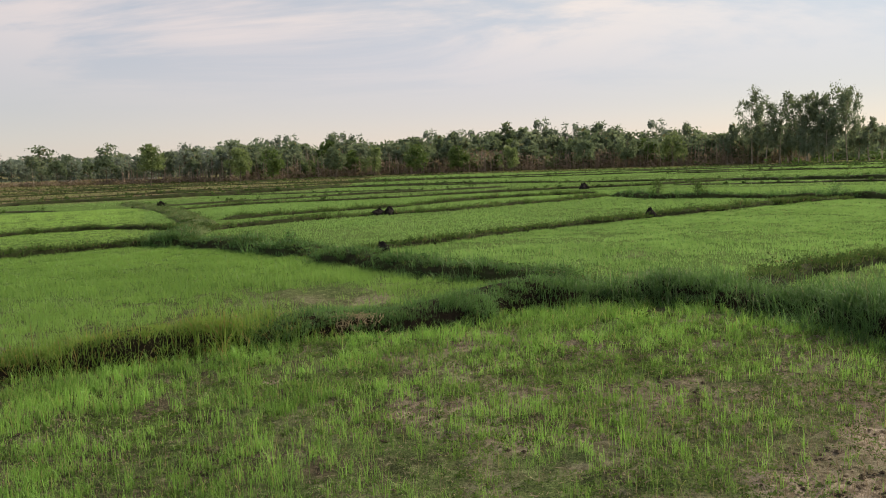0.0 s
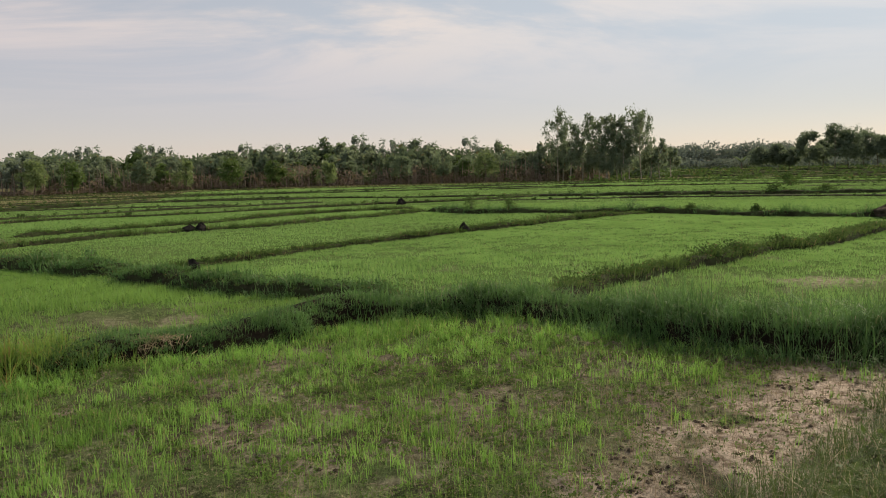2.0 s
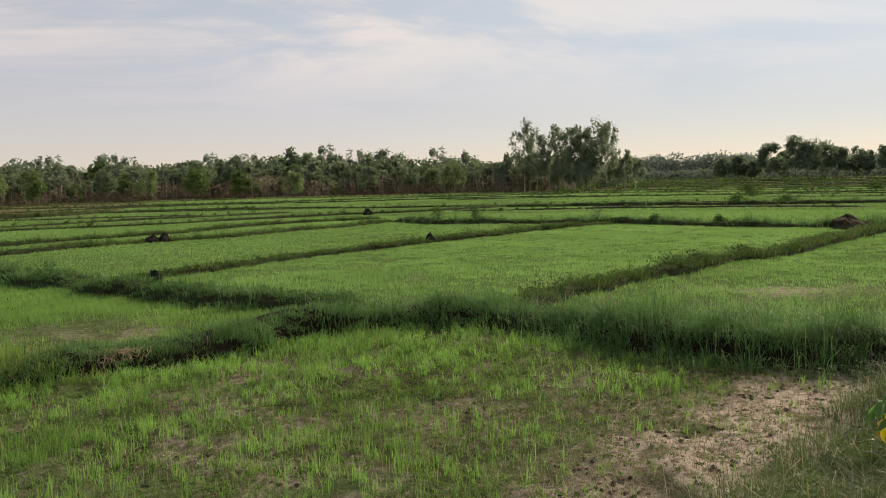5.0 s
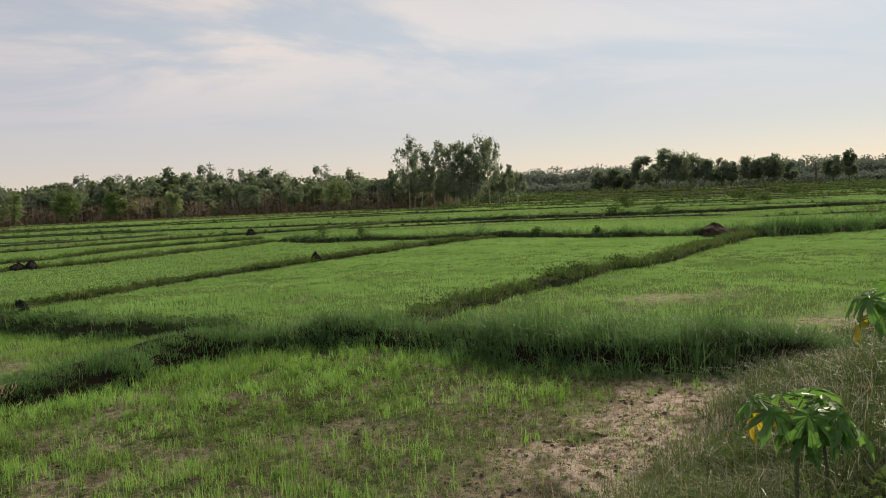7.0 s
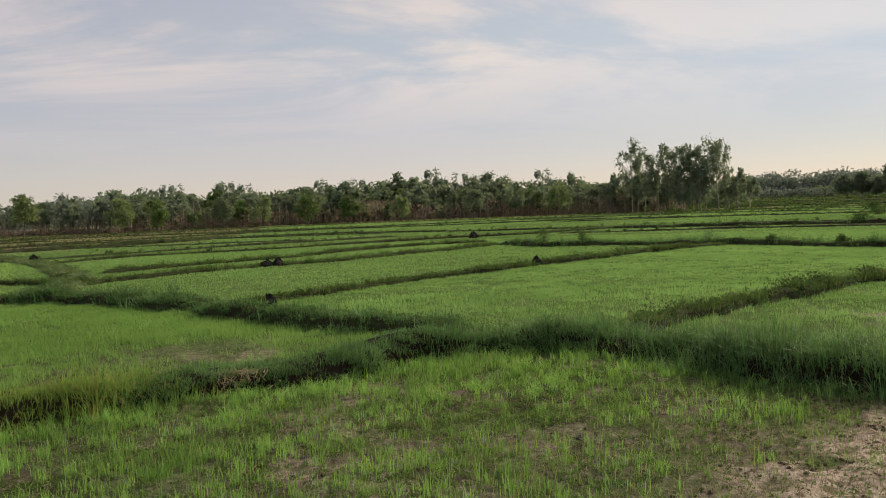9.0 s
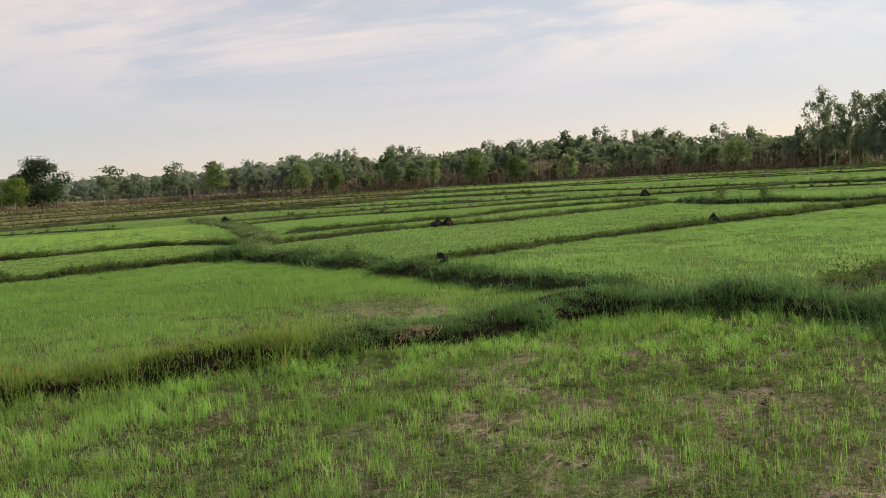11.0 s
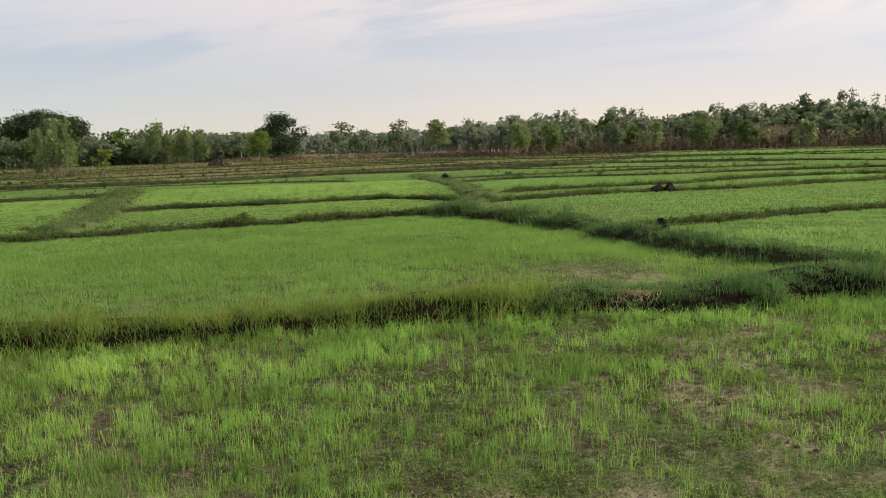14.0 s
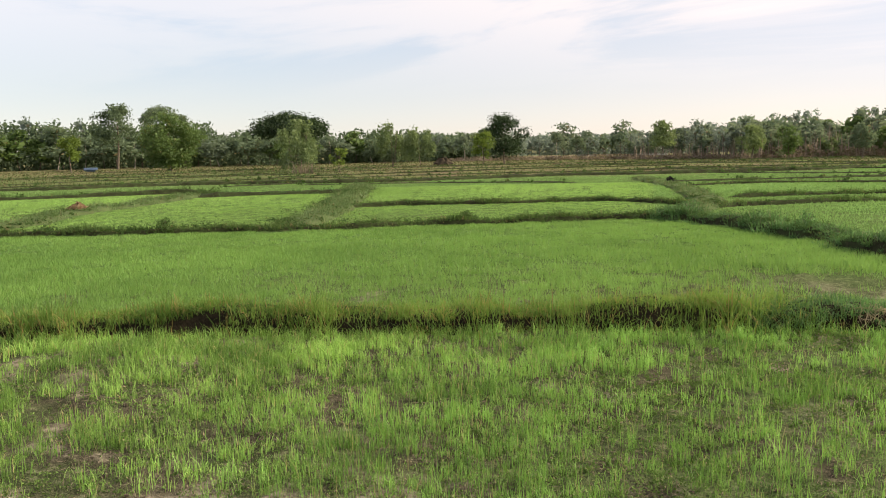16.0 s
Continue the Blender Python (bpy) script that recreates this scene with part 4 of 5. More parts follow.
# crumbled clods on the bare silt and between the rice
rng = np.random.RandomState(73)
x, y = scatter(rng, 4.0, 11, 420, 60)
d = -bank_depth(x, y)
ok = (d > 0.05) & (rng.rand(len(x)) < (0.25 + 0.75 * sstep(1.0, 3.5, x) * sstep(2.6, 0.8, d)) * sstep(0.5, 0.68, 0.6 * lumps(x, y, 0.45, 76) + 0.4 * vnoise(x, y, 0.12, 77))) & inside(x, y, PADDY_NEAR)
x, y = x[ok], y[ok]
n = len(x)
corner = np.array([(1, 0, 0), (0, 1, 0), (-1, 0, 0), (0, -1, 0), (0, 0, 1), (0, 0, -1)], float)
r = 0.004 + 0.020 * rng.rand(n) ** 2.5
cv = corner[None] * (0.7 + 0.6 * rng.rand(n, 6, 1)) * (r[:, None, None] * np.array([1.4, 1.4, 0.6])) + np.stack([x, y, field_height(x, y) + r * 0.3], 1)[:, None]
tri = np.array([(0, 1, 4), (1, 2, 4), (2, 3, 4), (3, 0, 4), (1, 0, 5), (2, 1, 5), (3, 2, 5), (0, 3, 5)])
cf = (tri[None] + 6 * np.arange(n)[:, None, None]).reshape(-1, 3)
tagged(new("soil_clods", mesh_of("soil_clods", cv.reshape(-1, 3), cf, CLOD, False)), "small dark crumbled soil clods on pale silt", "soil clods", kind="stuff")


# ---- papaya plants ----
def papaya_leaf(rng, size):
    """A palmate leaf with seven toothed lobes, drooping from its middle."""
    rim = []
    for k in range(7):
        a = radians(-138 + 46 * k)
        reach = size * (0.62 + 0.38 * math.cos(a * 0.62)) * rng.uniform(0.9, 1.1)
        for off, r in ((-0.40, 0.36), (-0.25, 0.60), (-0.25, 0.80), (-0.10, 0.84), (0.0, 1.0), (0.10, 0.85), (0.24, 0.78), (0.26, 0.58)):
            rim.append((math.cos(a + off) * reach * r, math.sin(a + off) * reach * r))
    rim = np.array(rim)
    n = len(rim)
    inner = rim * 0.5
    v = np.zeros((1 + 2 * n, 3))
    v[1 : n + 1, :2], v[n + 1 :, :2] = inner, rim
    r = np.hypot(v[:, 0], v[:, 1]) / size
    fold = np.abs(np.sin(3.5 * np.arctan2(v[:, 1], v[:, 0])))
    v[:, 2] = size * (-0.55 * r**2 + 0.10 * r * fold) + rng.randn(len(v)) * 0.006 * (r > 0.1)
    k = np.arange(n)
    kn = (k + 1) % n
    f = np.concatenate([np.stack([0 * k, 1 + k, 1 + kn], 1), np.stack([1 + k, n + 1 + k, n + 1 + kn], 1), np.stack([1 + k, n + 1 + kn, 1 + kn], 1)])
    return v, f


def papaya(x, y, z, height, spread, count, seed, stems, old):
    rng = np.random.RandomState(seed)
    thing = new("papaya_plant")
    thing.matrix_basis = pose(x, y, z - 0.03)
    for s in range(stems):
        ox, oy = (0, 0) if s == 0 else (rng.uniform(0.10, 0.14), rng.uniform(-0.12, -0.05))
        t = np.linspace(0, 1, 9)
        tall = height * (0.80 if s == 0 else 0.68)
        path = np.stack([ox + 0.02 * np.sin(3 * t + s), oy + 0.02 * t, t * tall], 1)
        v, f = tube(path, np.linspace(0.017, 0.012, 9) * (1 if s == 0 else 0.8), 9)
        part("stem", mesh_of("stem", v, f, STEM), thing)
        for k in range(count if s == 0 else count // 2):
            a = 2 * math.pi * (k * 0.382 + rng.uniform(-0.05, 0.05)) + s
            up = rng.uniform(0.05, 0.30) * (1 if k % 3 else 1.6)
            reach = spread * rng.uniform(0.45, 0.8) * (1.0 if s == 0 else 0.7)
            top = path[-1] - np.array([0, 0, 0.05 * rng.rand()])
            if old and k in old and s == 0:
                up = -0.35
            end = top + np.array([math.cos(a) * reach, math.sin(a) * reach, reach * up + 0.06])
            midp = (top + end) / 2 + np.array([0, 0, 0.06])
            q = np.linspace(0, 1, 6)[:, None]
            line = top * (1 - q) ** 2 + 2 * midp * q * (1 - q) + end * q**2
            v, f = tube(line, np.linspace(0.006, 0.004, 6), 6)
            part("petiole", mesh_of("petiole", v, f, STEM), thing)
            yellow = old and k in old and s == 0
            v, f = papaya_leaf(rng, spread * rng.uniform(0.44, 0.58) * (0.75 if yellow else 1))
            leaf = part("leaf", mesh_of("leaf", v, f, PAPAYA_OLD if yellow else PAPAYA, False), thing, "yellowed withering leaf" if yellow else "")
            leaf.matrix_basis = Matrix.Translation(end) @ pose(0, 0, 0, 0, 0, math.degrees(a)) @ pose(0, 0, 0, rng.uniform(-15, 15), rng.uniform(20, 48) + (25 if yellow else 0), 0)
    return tagged(thing, "young papaya plant with drooping lobed leaves on the bank", "papaya plant", "papaya plants")


papaya(3.95, 3.76, float(bank_height(np.array([3.95]), np.array([3.76]))[0]), 0.86, 0.37, 12, 5, 2, (3, 6))
papaya(5.83, 4.5, float(bank_height(np.array([5.83]), np.array([4.5]))[0]), 1.12, 0.44, 13, 9, 1, (1, 5, 8))


# ---- charred stumps and earth mounds on the bunds ----
def lump(name, x, y, z, wide, deep, tall, mat, seed, label, category, group, spikes=0):
    rng = np.random.RandomState(seed)
    na, nl = 20, 8
    v = []
    for l in range(nl):
        q = l / (nl - 1)
        for k in range(na):
            a = 2 * math.pi * k / na
            bump = 1 + 0.45 * (vnoise(3 * math.cos(a) + seed, 3 * math.sin(a) + 2 * q, 1.0, seed) - 0.5) * 2
            r = (1 - q**1.6) ** 0.7 * bump
            v.append((math.cos(a) * wide / 2 * r, math.sin(a) * deep / 2 * r, tall * q * (0.6 + 0.8 * vnoise(math.cos(a) * 2, math.sin(a) * 2 + q, 0.5, seed + 1)) - (0.06 if l == 0 else 0)))
    v = np.array(v)
    i, j = np.meshgrid(np.arange(nl - 1), np.arange(na), indexing="ij")
    jn = (j + 1) % na
    pieces = [(v, np.stack([i * na + j, i * na + jn, (i + 1) * na + jn, (i + 1) * na + j], -1).reshape(-1, 4))]
    for s in range(spikes):
        a, lean = rng.rand() * 6.3, rng.uniform(-0.3, 0.3)
        o = np.array([math.cos(a) * wide * 0.28, math.sin(a) * deep * 0.2, tall * 0.2])
        t = np.linspace(0, 1, 5)[:, None]
        path = o + t * np.array([lean * tall, 0.1 * lean, tall * rng.uniform(0.7, 1.1)])
        pieces.append(tube(path, np.array([0.5, 0.42, 0.3, 0.2, 0.03]) * wide * 0.32, 7))
    v, f = join(pieces)
    ob = new(name, mesh_of(name, v, f, mat, False))
    ob.matrix_basis = pose(x, y, z, 0, 0, seed * 37)
    return tagged(ob, label, category, group)


CH = "blackened charred tree stump standing on a bund"
lump("charred_stump", -2.66, 34.95, 0.07, 0.66, 0.4, 0.20, CHAR, 1, CH, "stump", "charred stumps", 3)
lump("charred_stump", -2.22, 35.15, 0.07, 0.66, 0.4, 0.25, CHAR, 2, CH, "stump", "charred stumps", 2)
lump("charred_stump", 7.25, 28.75, 0.09, 0.34, 0.3, 0.25, CHAR, 3, CH, "stump", "charred stumps", 2)
lump("charred_stump", -1.52, 20.75, 0.06, 0.34, 0.28, 0.19, CHAR, 4, CH, "stump", "charred stumps", 2)
lump("charred_stump", -15.9, 46.9, 0.05, 0.62, 0.5, 0.32, CHAR, 5, CH, "stump", "charred stumps", 3)
lump("charred_stump", 9.3, 54.0, 0.05, 0.7, 0.5, 0.32, CHAR, 6, CH, "stump", "charred stumps", 3)
lump("earth_mound", 23.6, 27.2, 0.12, 2.0, 1.0, 0.36, CLOD, 7, "crumbling dark earth mound on a bund", "mound", "")
# plain lump added in place of a brown, lying, animal-like shape
lump("brown_lump", -31.6, 19.9, 0.2, 1.1, 0.6, 0.24, RUST, 8, "brown lump in place of a lying animal-like shape", "straw heap", "")


# tufts and bushes that stand out on the bunds
def bush(name, x, y, z, wide, tall, mat, seed, label, n=260, leaf=0.09, droop=0.0):
    rng = np.random.RandomState(seed)
    c = rng.randn(n, 3) * (wide * 0.24, wide * 0.2, 0)
    c[:, 2] = np.abs(rng.rand(n)) ** 0.8 * tall * np.exp(-((c[:, 0] / wide) ** 2) * 3) * (0.6 + 0.4 * rng.rand(n))
    v, f = leaves(c, leaf, leaf * 0.5, rng, droop)
    stems = [tube(np.array([[0, 0, -0.05], [s * 0.05, 0.02, tall * 0.4], [s * 0.11, 0.03, tall * 0.75]]) * (wide, wide, 1), [0.012, 0.01, 0.004], 5) for s in (-2, -0.7, 0.8, 2)]
    sv, sf = join(stems)
    thing = new(name)
    thing.matrix_basis = pose(x, y, z)
    part("stems", mesh_of("stems", sv, sf, BARK), thing)
    part("foliage", mesh_of("foliage", v, f, mat, False), thing)
    return tagged(thing, label, "bush", "bushes on the bunds")


for x, y, wide, tall, mat, seed in ((10.6, 40.6, 0.75, 0.95, WEED, 1), (12.3, 39.6, 0.7, 0.8, WEED, 2), (17.1, 35.9, 1.3, 0.55, SEDGE, 3), (18.9, 33.6, 0.6, 0.4, WEED, 4), (20.4, 30.9, 0.5, 0.4, WEED, 5),
                                 (10.0, 17.0, 1.3, 0.36, WEED, 6), (11.1, 17.7, 1.0, 0.32, WEED, 7), (13.2, 18.9, 0.9, 0.3, WEED, 8), (-3.9, 21.1, 0.6, 0.55, SEDGE, 9), (-13.5, 21.2, 0.5, 0.3, WEED, 10),
                                 (-20.5, 15.6, 0.5, 0.35, WEED, 11), (-8.0, 25.4, 0.9, 0.5, SEDGE, 12), (34.6, 50.4, 1.3, 0.7, WEED, 13), (37.5, 49.0, 1.1, 0.6, WEED, 14), (27, 24.9, 2.2, 0.7, SEDGE, 15),
                                 (30.5, 24.4, 2.4, 0.8, SEDGE, 16), (36, 30, 2.4, 0.9, WEED, 17), (44, 62, 1.6, 0.9, WEED, 18), (58, 60, 1.8, 0.9, WEED, 19), (66, 72, 2.0, 1.0, WEED, 20), (80, 78, 2.2, 1.2, WEED, 21), (55, 78, 1.6, 0.9, WEED, 22), (70, 56, 1.8, 0.9, WEED, 23)):
    bush("bush", x, y, 0.15, wide, tall, mat, seed, "dark leafy bush growing on a bund", 360, max(0.07, 0.0022 * math.hypot(x, y)))


# bright weeds at the bank's edge
for x, y, wide, tall, seed in ((3.42, 4.5, 0.17, 0.12, 31), (5.3, 3.4, 0.16, 0.14, 32), (5.0, 5.3, 0.15, 0.12, 33), (4.6, 5.9, 0.13, 0.10, 34)):
    weed = bush("leafy_weed", x, y, float(bank_height(np.array([x]), np.array([y]))[0]) - 0.01, wide, tall, LEAF_LIGHT, seed, "", 130, 0.035)
    tagged(weed, "small bright green leafy weed on the bank", "weed", "weeds on the bank")


# ---- trees ----
def envelope(rng, habit, h, w, base, lobes):
    """Middles and half-sizes of the foliage masses of a crown, by habit of growth."""
    half = (h - base) / 2
    out = []
    for k in range(lobes):
        a = rng.rand() * 2 * np.pi
        if habit == "umbrella":
            r = math.sqrt(rng.rand()) * 0.42
            c = (r * w * math.cos(a), r * w * math.sin(a), h - (h - base) * (0.16 + 1.7 * r**2 + 0.4 * rng.rand() ** 2 * (1 - 2 * r)))
            s = w * rng.uniform(0.12, 0.19)
            out.append((c, (s, s, s * 0.7)))
        elif habit == "airy":
            q = (k + rng.rand()) / lobes
            r = w * 0.5 * math.sin(math.pi * min(0.94, 0.12 + 0.80 * q)) ** 0.8 * math.sqrt(rng.uniform(0.1, 1.0))
            s = w * rng.uniform(0.09, 0.15)
            out.append(((r * math.cos(a), r * math.sin(a), base + (h - base) * (0.04 + 0.90 * q)), (s, s, s * rng.uniform(1.2, 2.0))))
        elif habit == "willow":
            q = rng.rand() ** 0.7
            r = w * 0.40 * math.sqrt(1 - 0.75 * q**2) * math.sqrt(rng.uniform(0.2, 1))
            s = w * rng.uniform(0.10, 0.17)
            out.append(((r * math.cos(a), r * math.sin(a), base + (h - base) * (0.12 + 0.78 * q)), (s, s, s * 1.7)))
        else:
            up = rng.uniform(-1, 1)
            out_by = (1 - up * up) ** 0.35
            q = (out_by * math.cos(a), out_by * math.sin(a), up)
            reach = rng.uniform(0.5, 1.0) ** 0.5
            s = w * rng.uniform(0.16, 0.24)
            mid = base + half
            narrow = 1 - 0.35 * max(0, q[2])
            out.append(((q[0] * w * 0.34 * reach * narrow, q[1] * w * 0.34 * reach * narrow, mid + q[2] * half * 0.78 * reach), (s, s, s * 0.85)))
    return out


def tree_shape(seed, h, w, base, lobes=12, n=1500, leaf=0.28, habit="round", trunk=0.02, lean=0.0, stems=1, gaps=0.12):
    """Trunk and limbs, and a crown of leaf sprays in uneven tufts with gaps between them."""
    rng = np.random.RandomState(seed)
    wood, tops = [], []
    for s in range(stems):
        a = rng.rand() * 6.3
        spread = 0.0 if stems == 1 else w * 0.22
        t = np.linspace(0, 1, 8)
        bow = rng.randn(2) * 0.03 * h
        path = np.stack([np.cos(a) * spread * t + bow[0] * np.sin(2.5 * t) + lean * h * t, np.sin(a) * spread * t + bow[1] * np.sin(2.5 * t), t * h * 0.84 - 0.15], 1)
        wood.append(tube(path, trunk * h * (1 - 0.8 * t) / math.sqrt(stems), 6))
        tops.append(path)
    masses = envelope(rng, habit, h, w, base, lobes)
    cents = np.array([c for c, s in masses]) + np.array([lean * h * 0.7, 0, 0])
    size = np.array([s for c, s in masses])
    for k in range(0, lobes, 2 if lobes > 12 else 1):
        path = tops[k % stems]
        at = path[int(np.clip(np.searchsorted(path[:, 2], cents[k][2] * 0.72), 2, 6))]
        t = np.linspace(0, 1, 4)[:, None]
        limb = at * (1 - t) + cents[k] * t + np.array([0, 0, -0.05 * h]) * (t * (1 - t))
        wood.append(tube(limb, trunk * h * 0.34 * (1 - 0.85 * t[:, 0]), 4))
    # tufts sit on the upper and outer side of each mass
    per = 11
    q = rng.randn(lobes, per, 3)
    q[..., 2] = q[..., 2] * 0.9 + 0.35
    q /= np.linalg.norm(q, axis=2)[..., None]
    tufts = (cents[:, None] + q * size[:, None] * rng.uniform(0.4, 1.05, (lobes, per, 1))).reshape(-1, 3)
    tuft_size = np.repeat(size, per, 0) * rng.uniform(0.20, 0.38, (lobes * per, 1))
    alive = np.where(rng.rand(len(tufts)) > gaps)[0]
    pick = alive[rng.randint(0, len(alive), n)]
    p = tufts[pick] + np.clip(rng.randn(n, 3), -1.5, 1.5) * tuft_size[pick] * 0.8
    droop = {"willow": 1.2, "airy": 0.9}.get(habit, 0.0)
    if droop:
        p[:, 2] -= rng.rand(n) ** 1.5 * size[pick // per, 2] * (1.1 if habit == "willow" else 0.6)
    p[:, 2] = np.maximum(p[:, 2], base * 0.7 + 0.1 * h * rng.rand(n) * (base > 0.6))
    v, f = leaves(p, leaf, leaf * (0.36 if droop else 0.62), rng, droop)
    # sparse larger sprays inside close the masses
    m = n // (16 if habit == "airy" else 5)
    pick = rng.randint(0, lobes, m)
    inner = cents[pick] + np.clip(rng.randn(m, 3), -1.4, 1.4) * 0.45 * size[pick]
    inner[:, 2] = np.maximum(inner[:, 2], base * 0.8)
    crown = join([(v, f), leaves(inner, leaf * 2.0, leaf * 1.3, rng, droop * 0.5)])
    return wood, crown


def tree(name, label, x, y, shape, bark, leaf_mat, turn=0, category="tree", group="", z=0.0, scale=1.0):
    wood, (cv, cf) = shape
    stems = sum(len(w[0]) == 48 for w in wood)
    if name == "woodland_tree":
        wood, stems = [join(wood)], 1
    thing = new(name)
    thing.matrix_basis = pose(x, y, z, 0, 0, turn) @ Matrix.Diagonal((scale, scale, scale, 1))
    trunks = [part("trunk", mesh_of("trunk", tv, tf, bark), thing) for tv, tf in wood[:stems]]
    for k, (tv, tf) in enumerate(wood[stems:]):
        part("limb", mesh_of("limb", tv, tf, bark), trunks[k % stems])
    part("crown", mesh_of("crown", cv, cf, leaf_mat, False), thing)
    return tagged(thing, label, category, group)


# single trees in the open, towards the west of the plain
tree("tree", "slender tree with a leaning trunk and ragged crown", -36.0, 103, tree_shape(201, 5.4, 4.4, 1.3, 16, 4200, 0.17, trunk=0.016, lean=0.04), BARK, LEAF_WILLOW)
tree("tree", "small bushy tree with foliage down to the grass", -25.1, 103.5, tree_shape(202, 4.7, 4.0, 0.5, 14, 4200, 0.15), BARK, LEAF_WILLOW)
tree("tree", "dark glossy broad-leaved tree at the field edge", -57.8, 101.5, tree_shape(203, 6.9, 7.2, 0.7, 20, 6500, 0.20), BARK, LEAF_DEEP)
tree("tree", "pale green young tree beside a darker one", -58.9, 97.5, tree_shape(204, 4.9, 4.2, 0.7, 12, 2800, 0.17, gaps=0.25), BARK, LEAF_LIGHT)
tree("willowy_tree", "willowy tree with drooping feathery light foliage", -68.6, 89.9, tree_shape(205, 6.1, 5.4, 1.3, 14, 5200, 0.18, "willow", stems=3, trunk=0.014, gaps=0.2), BARK, LEAF_WILLOW)
tree("willowy_tree", "willowy tree with drooping dense foliage", -65.0, 91.5, tree_shape(206, 5.5, 5.0, 0.9, 14, 5200, 0.18, "willow", stems=2, trunk=0.014), BARK, LEAF_WILLOW)
tree("rain_tree", "wide dark spreading tree with a flat crown", -86.1, 88.9, tree_shape(207, 8.2, 10.8, 2.6, 44, 14000, 0.24, "umbrella", trunk=0.030, gaps=0.05), BARK, LEAF_DEEP)
tree("willowy_tree", "dense grey-green willowy tree with low foliage", -65.6, 68.7, tree_shape(208, 5.7, 5.5, 0.3, 22, 8000, 0.16, "willow", stems=3, trunk=0.014, gaps=0.05), BARK, LEAF_WILLOW)
tree("tree", "thin pale sapling beside the willowy tree", -60.6, 69.8, tree_shape(209, 3.0, 2.6, 0.7, 8, 600, 0.17, stems=2, gaps=0.3), BARK, LEAF_LIGHT)
tree("broad_tree", "tall dense spreading tree with a rounded crown", -105.2, 82, tree_shape(210, 9.3, 10.4, 0.1, 40, 17000, 0.24, trunk=0.03, gaps=0.06), BARK, LEAF_MID)
tree("broad_tree", "airy tree rising behind a denser crown", -115.4, 88.6, tree_shape(214, 11.0, 8.4, 5.0, 16, 4200, 0.25, "umbrella", trunk=0.018, gaps=0.25), BARK, LEAF_WOOD)
tree("tall_tree", "tall airy tree rising above the wood", -131, 91, tree_shape(211, 12.0, 8.4, 4.2, 18, 5600, 0.27, trunk=0.018, gaps=0.25), BARK, LEAF_SHADE)
tree("tree", "small yellow-green tree on a thin trunk", -123, 77, tree_shape(212, 6.3, 4.0, 1.5, 14, 3800, 0.19), BARK, LEAF_LIGHT)
tree("tree", "small round dark tree on an earth hummock", -70.5, 105, tree_shape(213, 2.7, 2.7, 1.1, 8, 900, 0.19), BARK, LEAF_SHADE)
lump("earth_mound", -70.5, 105, -0.05, 3.4, 2.6, 1.0, CLOD, 14, "low brown earth hummock under a small tree", "mound", "")
# fuller trees standing before the wood's edge
for k, (turn, far, h, w) in enumerate(((1.6, 121, 4.4, 4.6), (-4.8, 123, 3.6, 3.6), (7.2, 117, 4.4, 3.8), (11.4, 116, 4.2, 3.8), (-15.6, 124, 4.6, 5.0), (-9.8, 125, 4.4, 4.0), (-1.2, 126, 4.6, 4.2), (4.6, 124, 4.4, 4.0), (-12.6, 126, 5.0, 4.0))):
    tree("tree", "bushy tree standing out from the wood's edge", -far * math.sin(radians(turn)), far * math.cos(radians(turn)), tree_shape(220 + k, h, w, 0.5 + 0.3 * (k % 3), 14, 2200, 0.20, ("round", "willow", "round")[k % 3]), BARK, (LEAF_MID, LEAF_WILLOW, LEAF_WOOD)[k % 3])

# tall pale-trunked eucalypts with airy plumes
for k, (turn, far, h, w, low) in enumerate(((-20.55, 126, 10.4, 3.4, 0.30), (-21.35, 124, 8.9, 2.8, 0.30), (-22.7, 126, 9.8, 3.6, 0.22), (-23.3, 122, 8.6, 3.0, 0.22), (-23.9, 125, 9.7, 3.2, 0.24), (-24.5, 123, 9.2, 2.8, 0.26), (-25.3, 126, 10.2, 3.6, 0.34), (-26.1, 124, 9.7, 3.2, 0.36), (-25.0, 121, 7.0, 3.0, 0.2))):
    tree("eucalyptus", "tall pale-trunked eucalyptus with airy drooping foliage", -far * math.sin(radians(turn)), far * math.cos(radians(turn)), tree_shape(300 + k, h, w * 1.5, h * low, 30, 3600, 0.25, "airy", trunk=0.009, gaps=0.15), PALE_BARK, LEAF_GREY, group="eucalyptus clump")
for k, (turn, far) in enumerate(((-20.9, 127), (-22.2, 125), (-23.0, 127), (-23.8, 121), (-24.8, 127), (-27.3, 130), (-28.0, 132), (-26.7, 129), (-19.6, 129))):
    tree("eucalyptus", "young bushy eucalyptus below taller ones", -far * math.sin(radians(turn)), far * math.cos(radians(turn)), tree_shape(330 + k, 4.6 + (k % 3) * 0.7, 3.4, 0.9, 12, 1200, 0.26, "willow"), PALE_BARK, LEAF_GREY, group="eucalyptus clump")

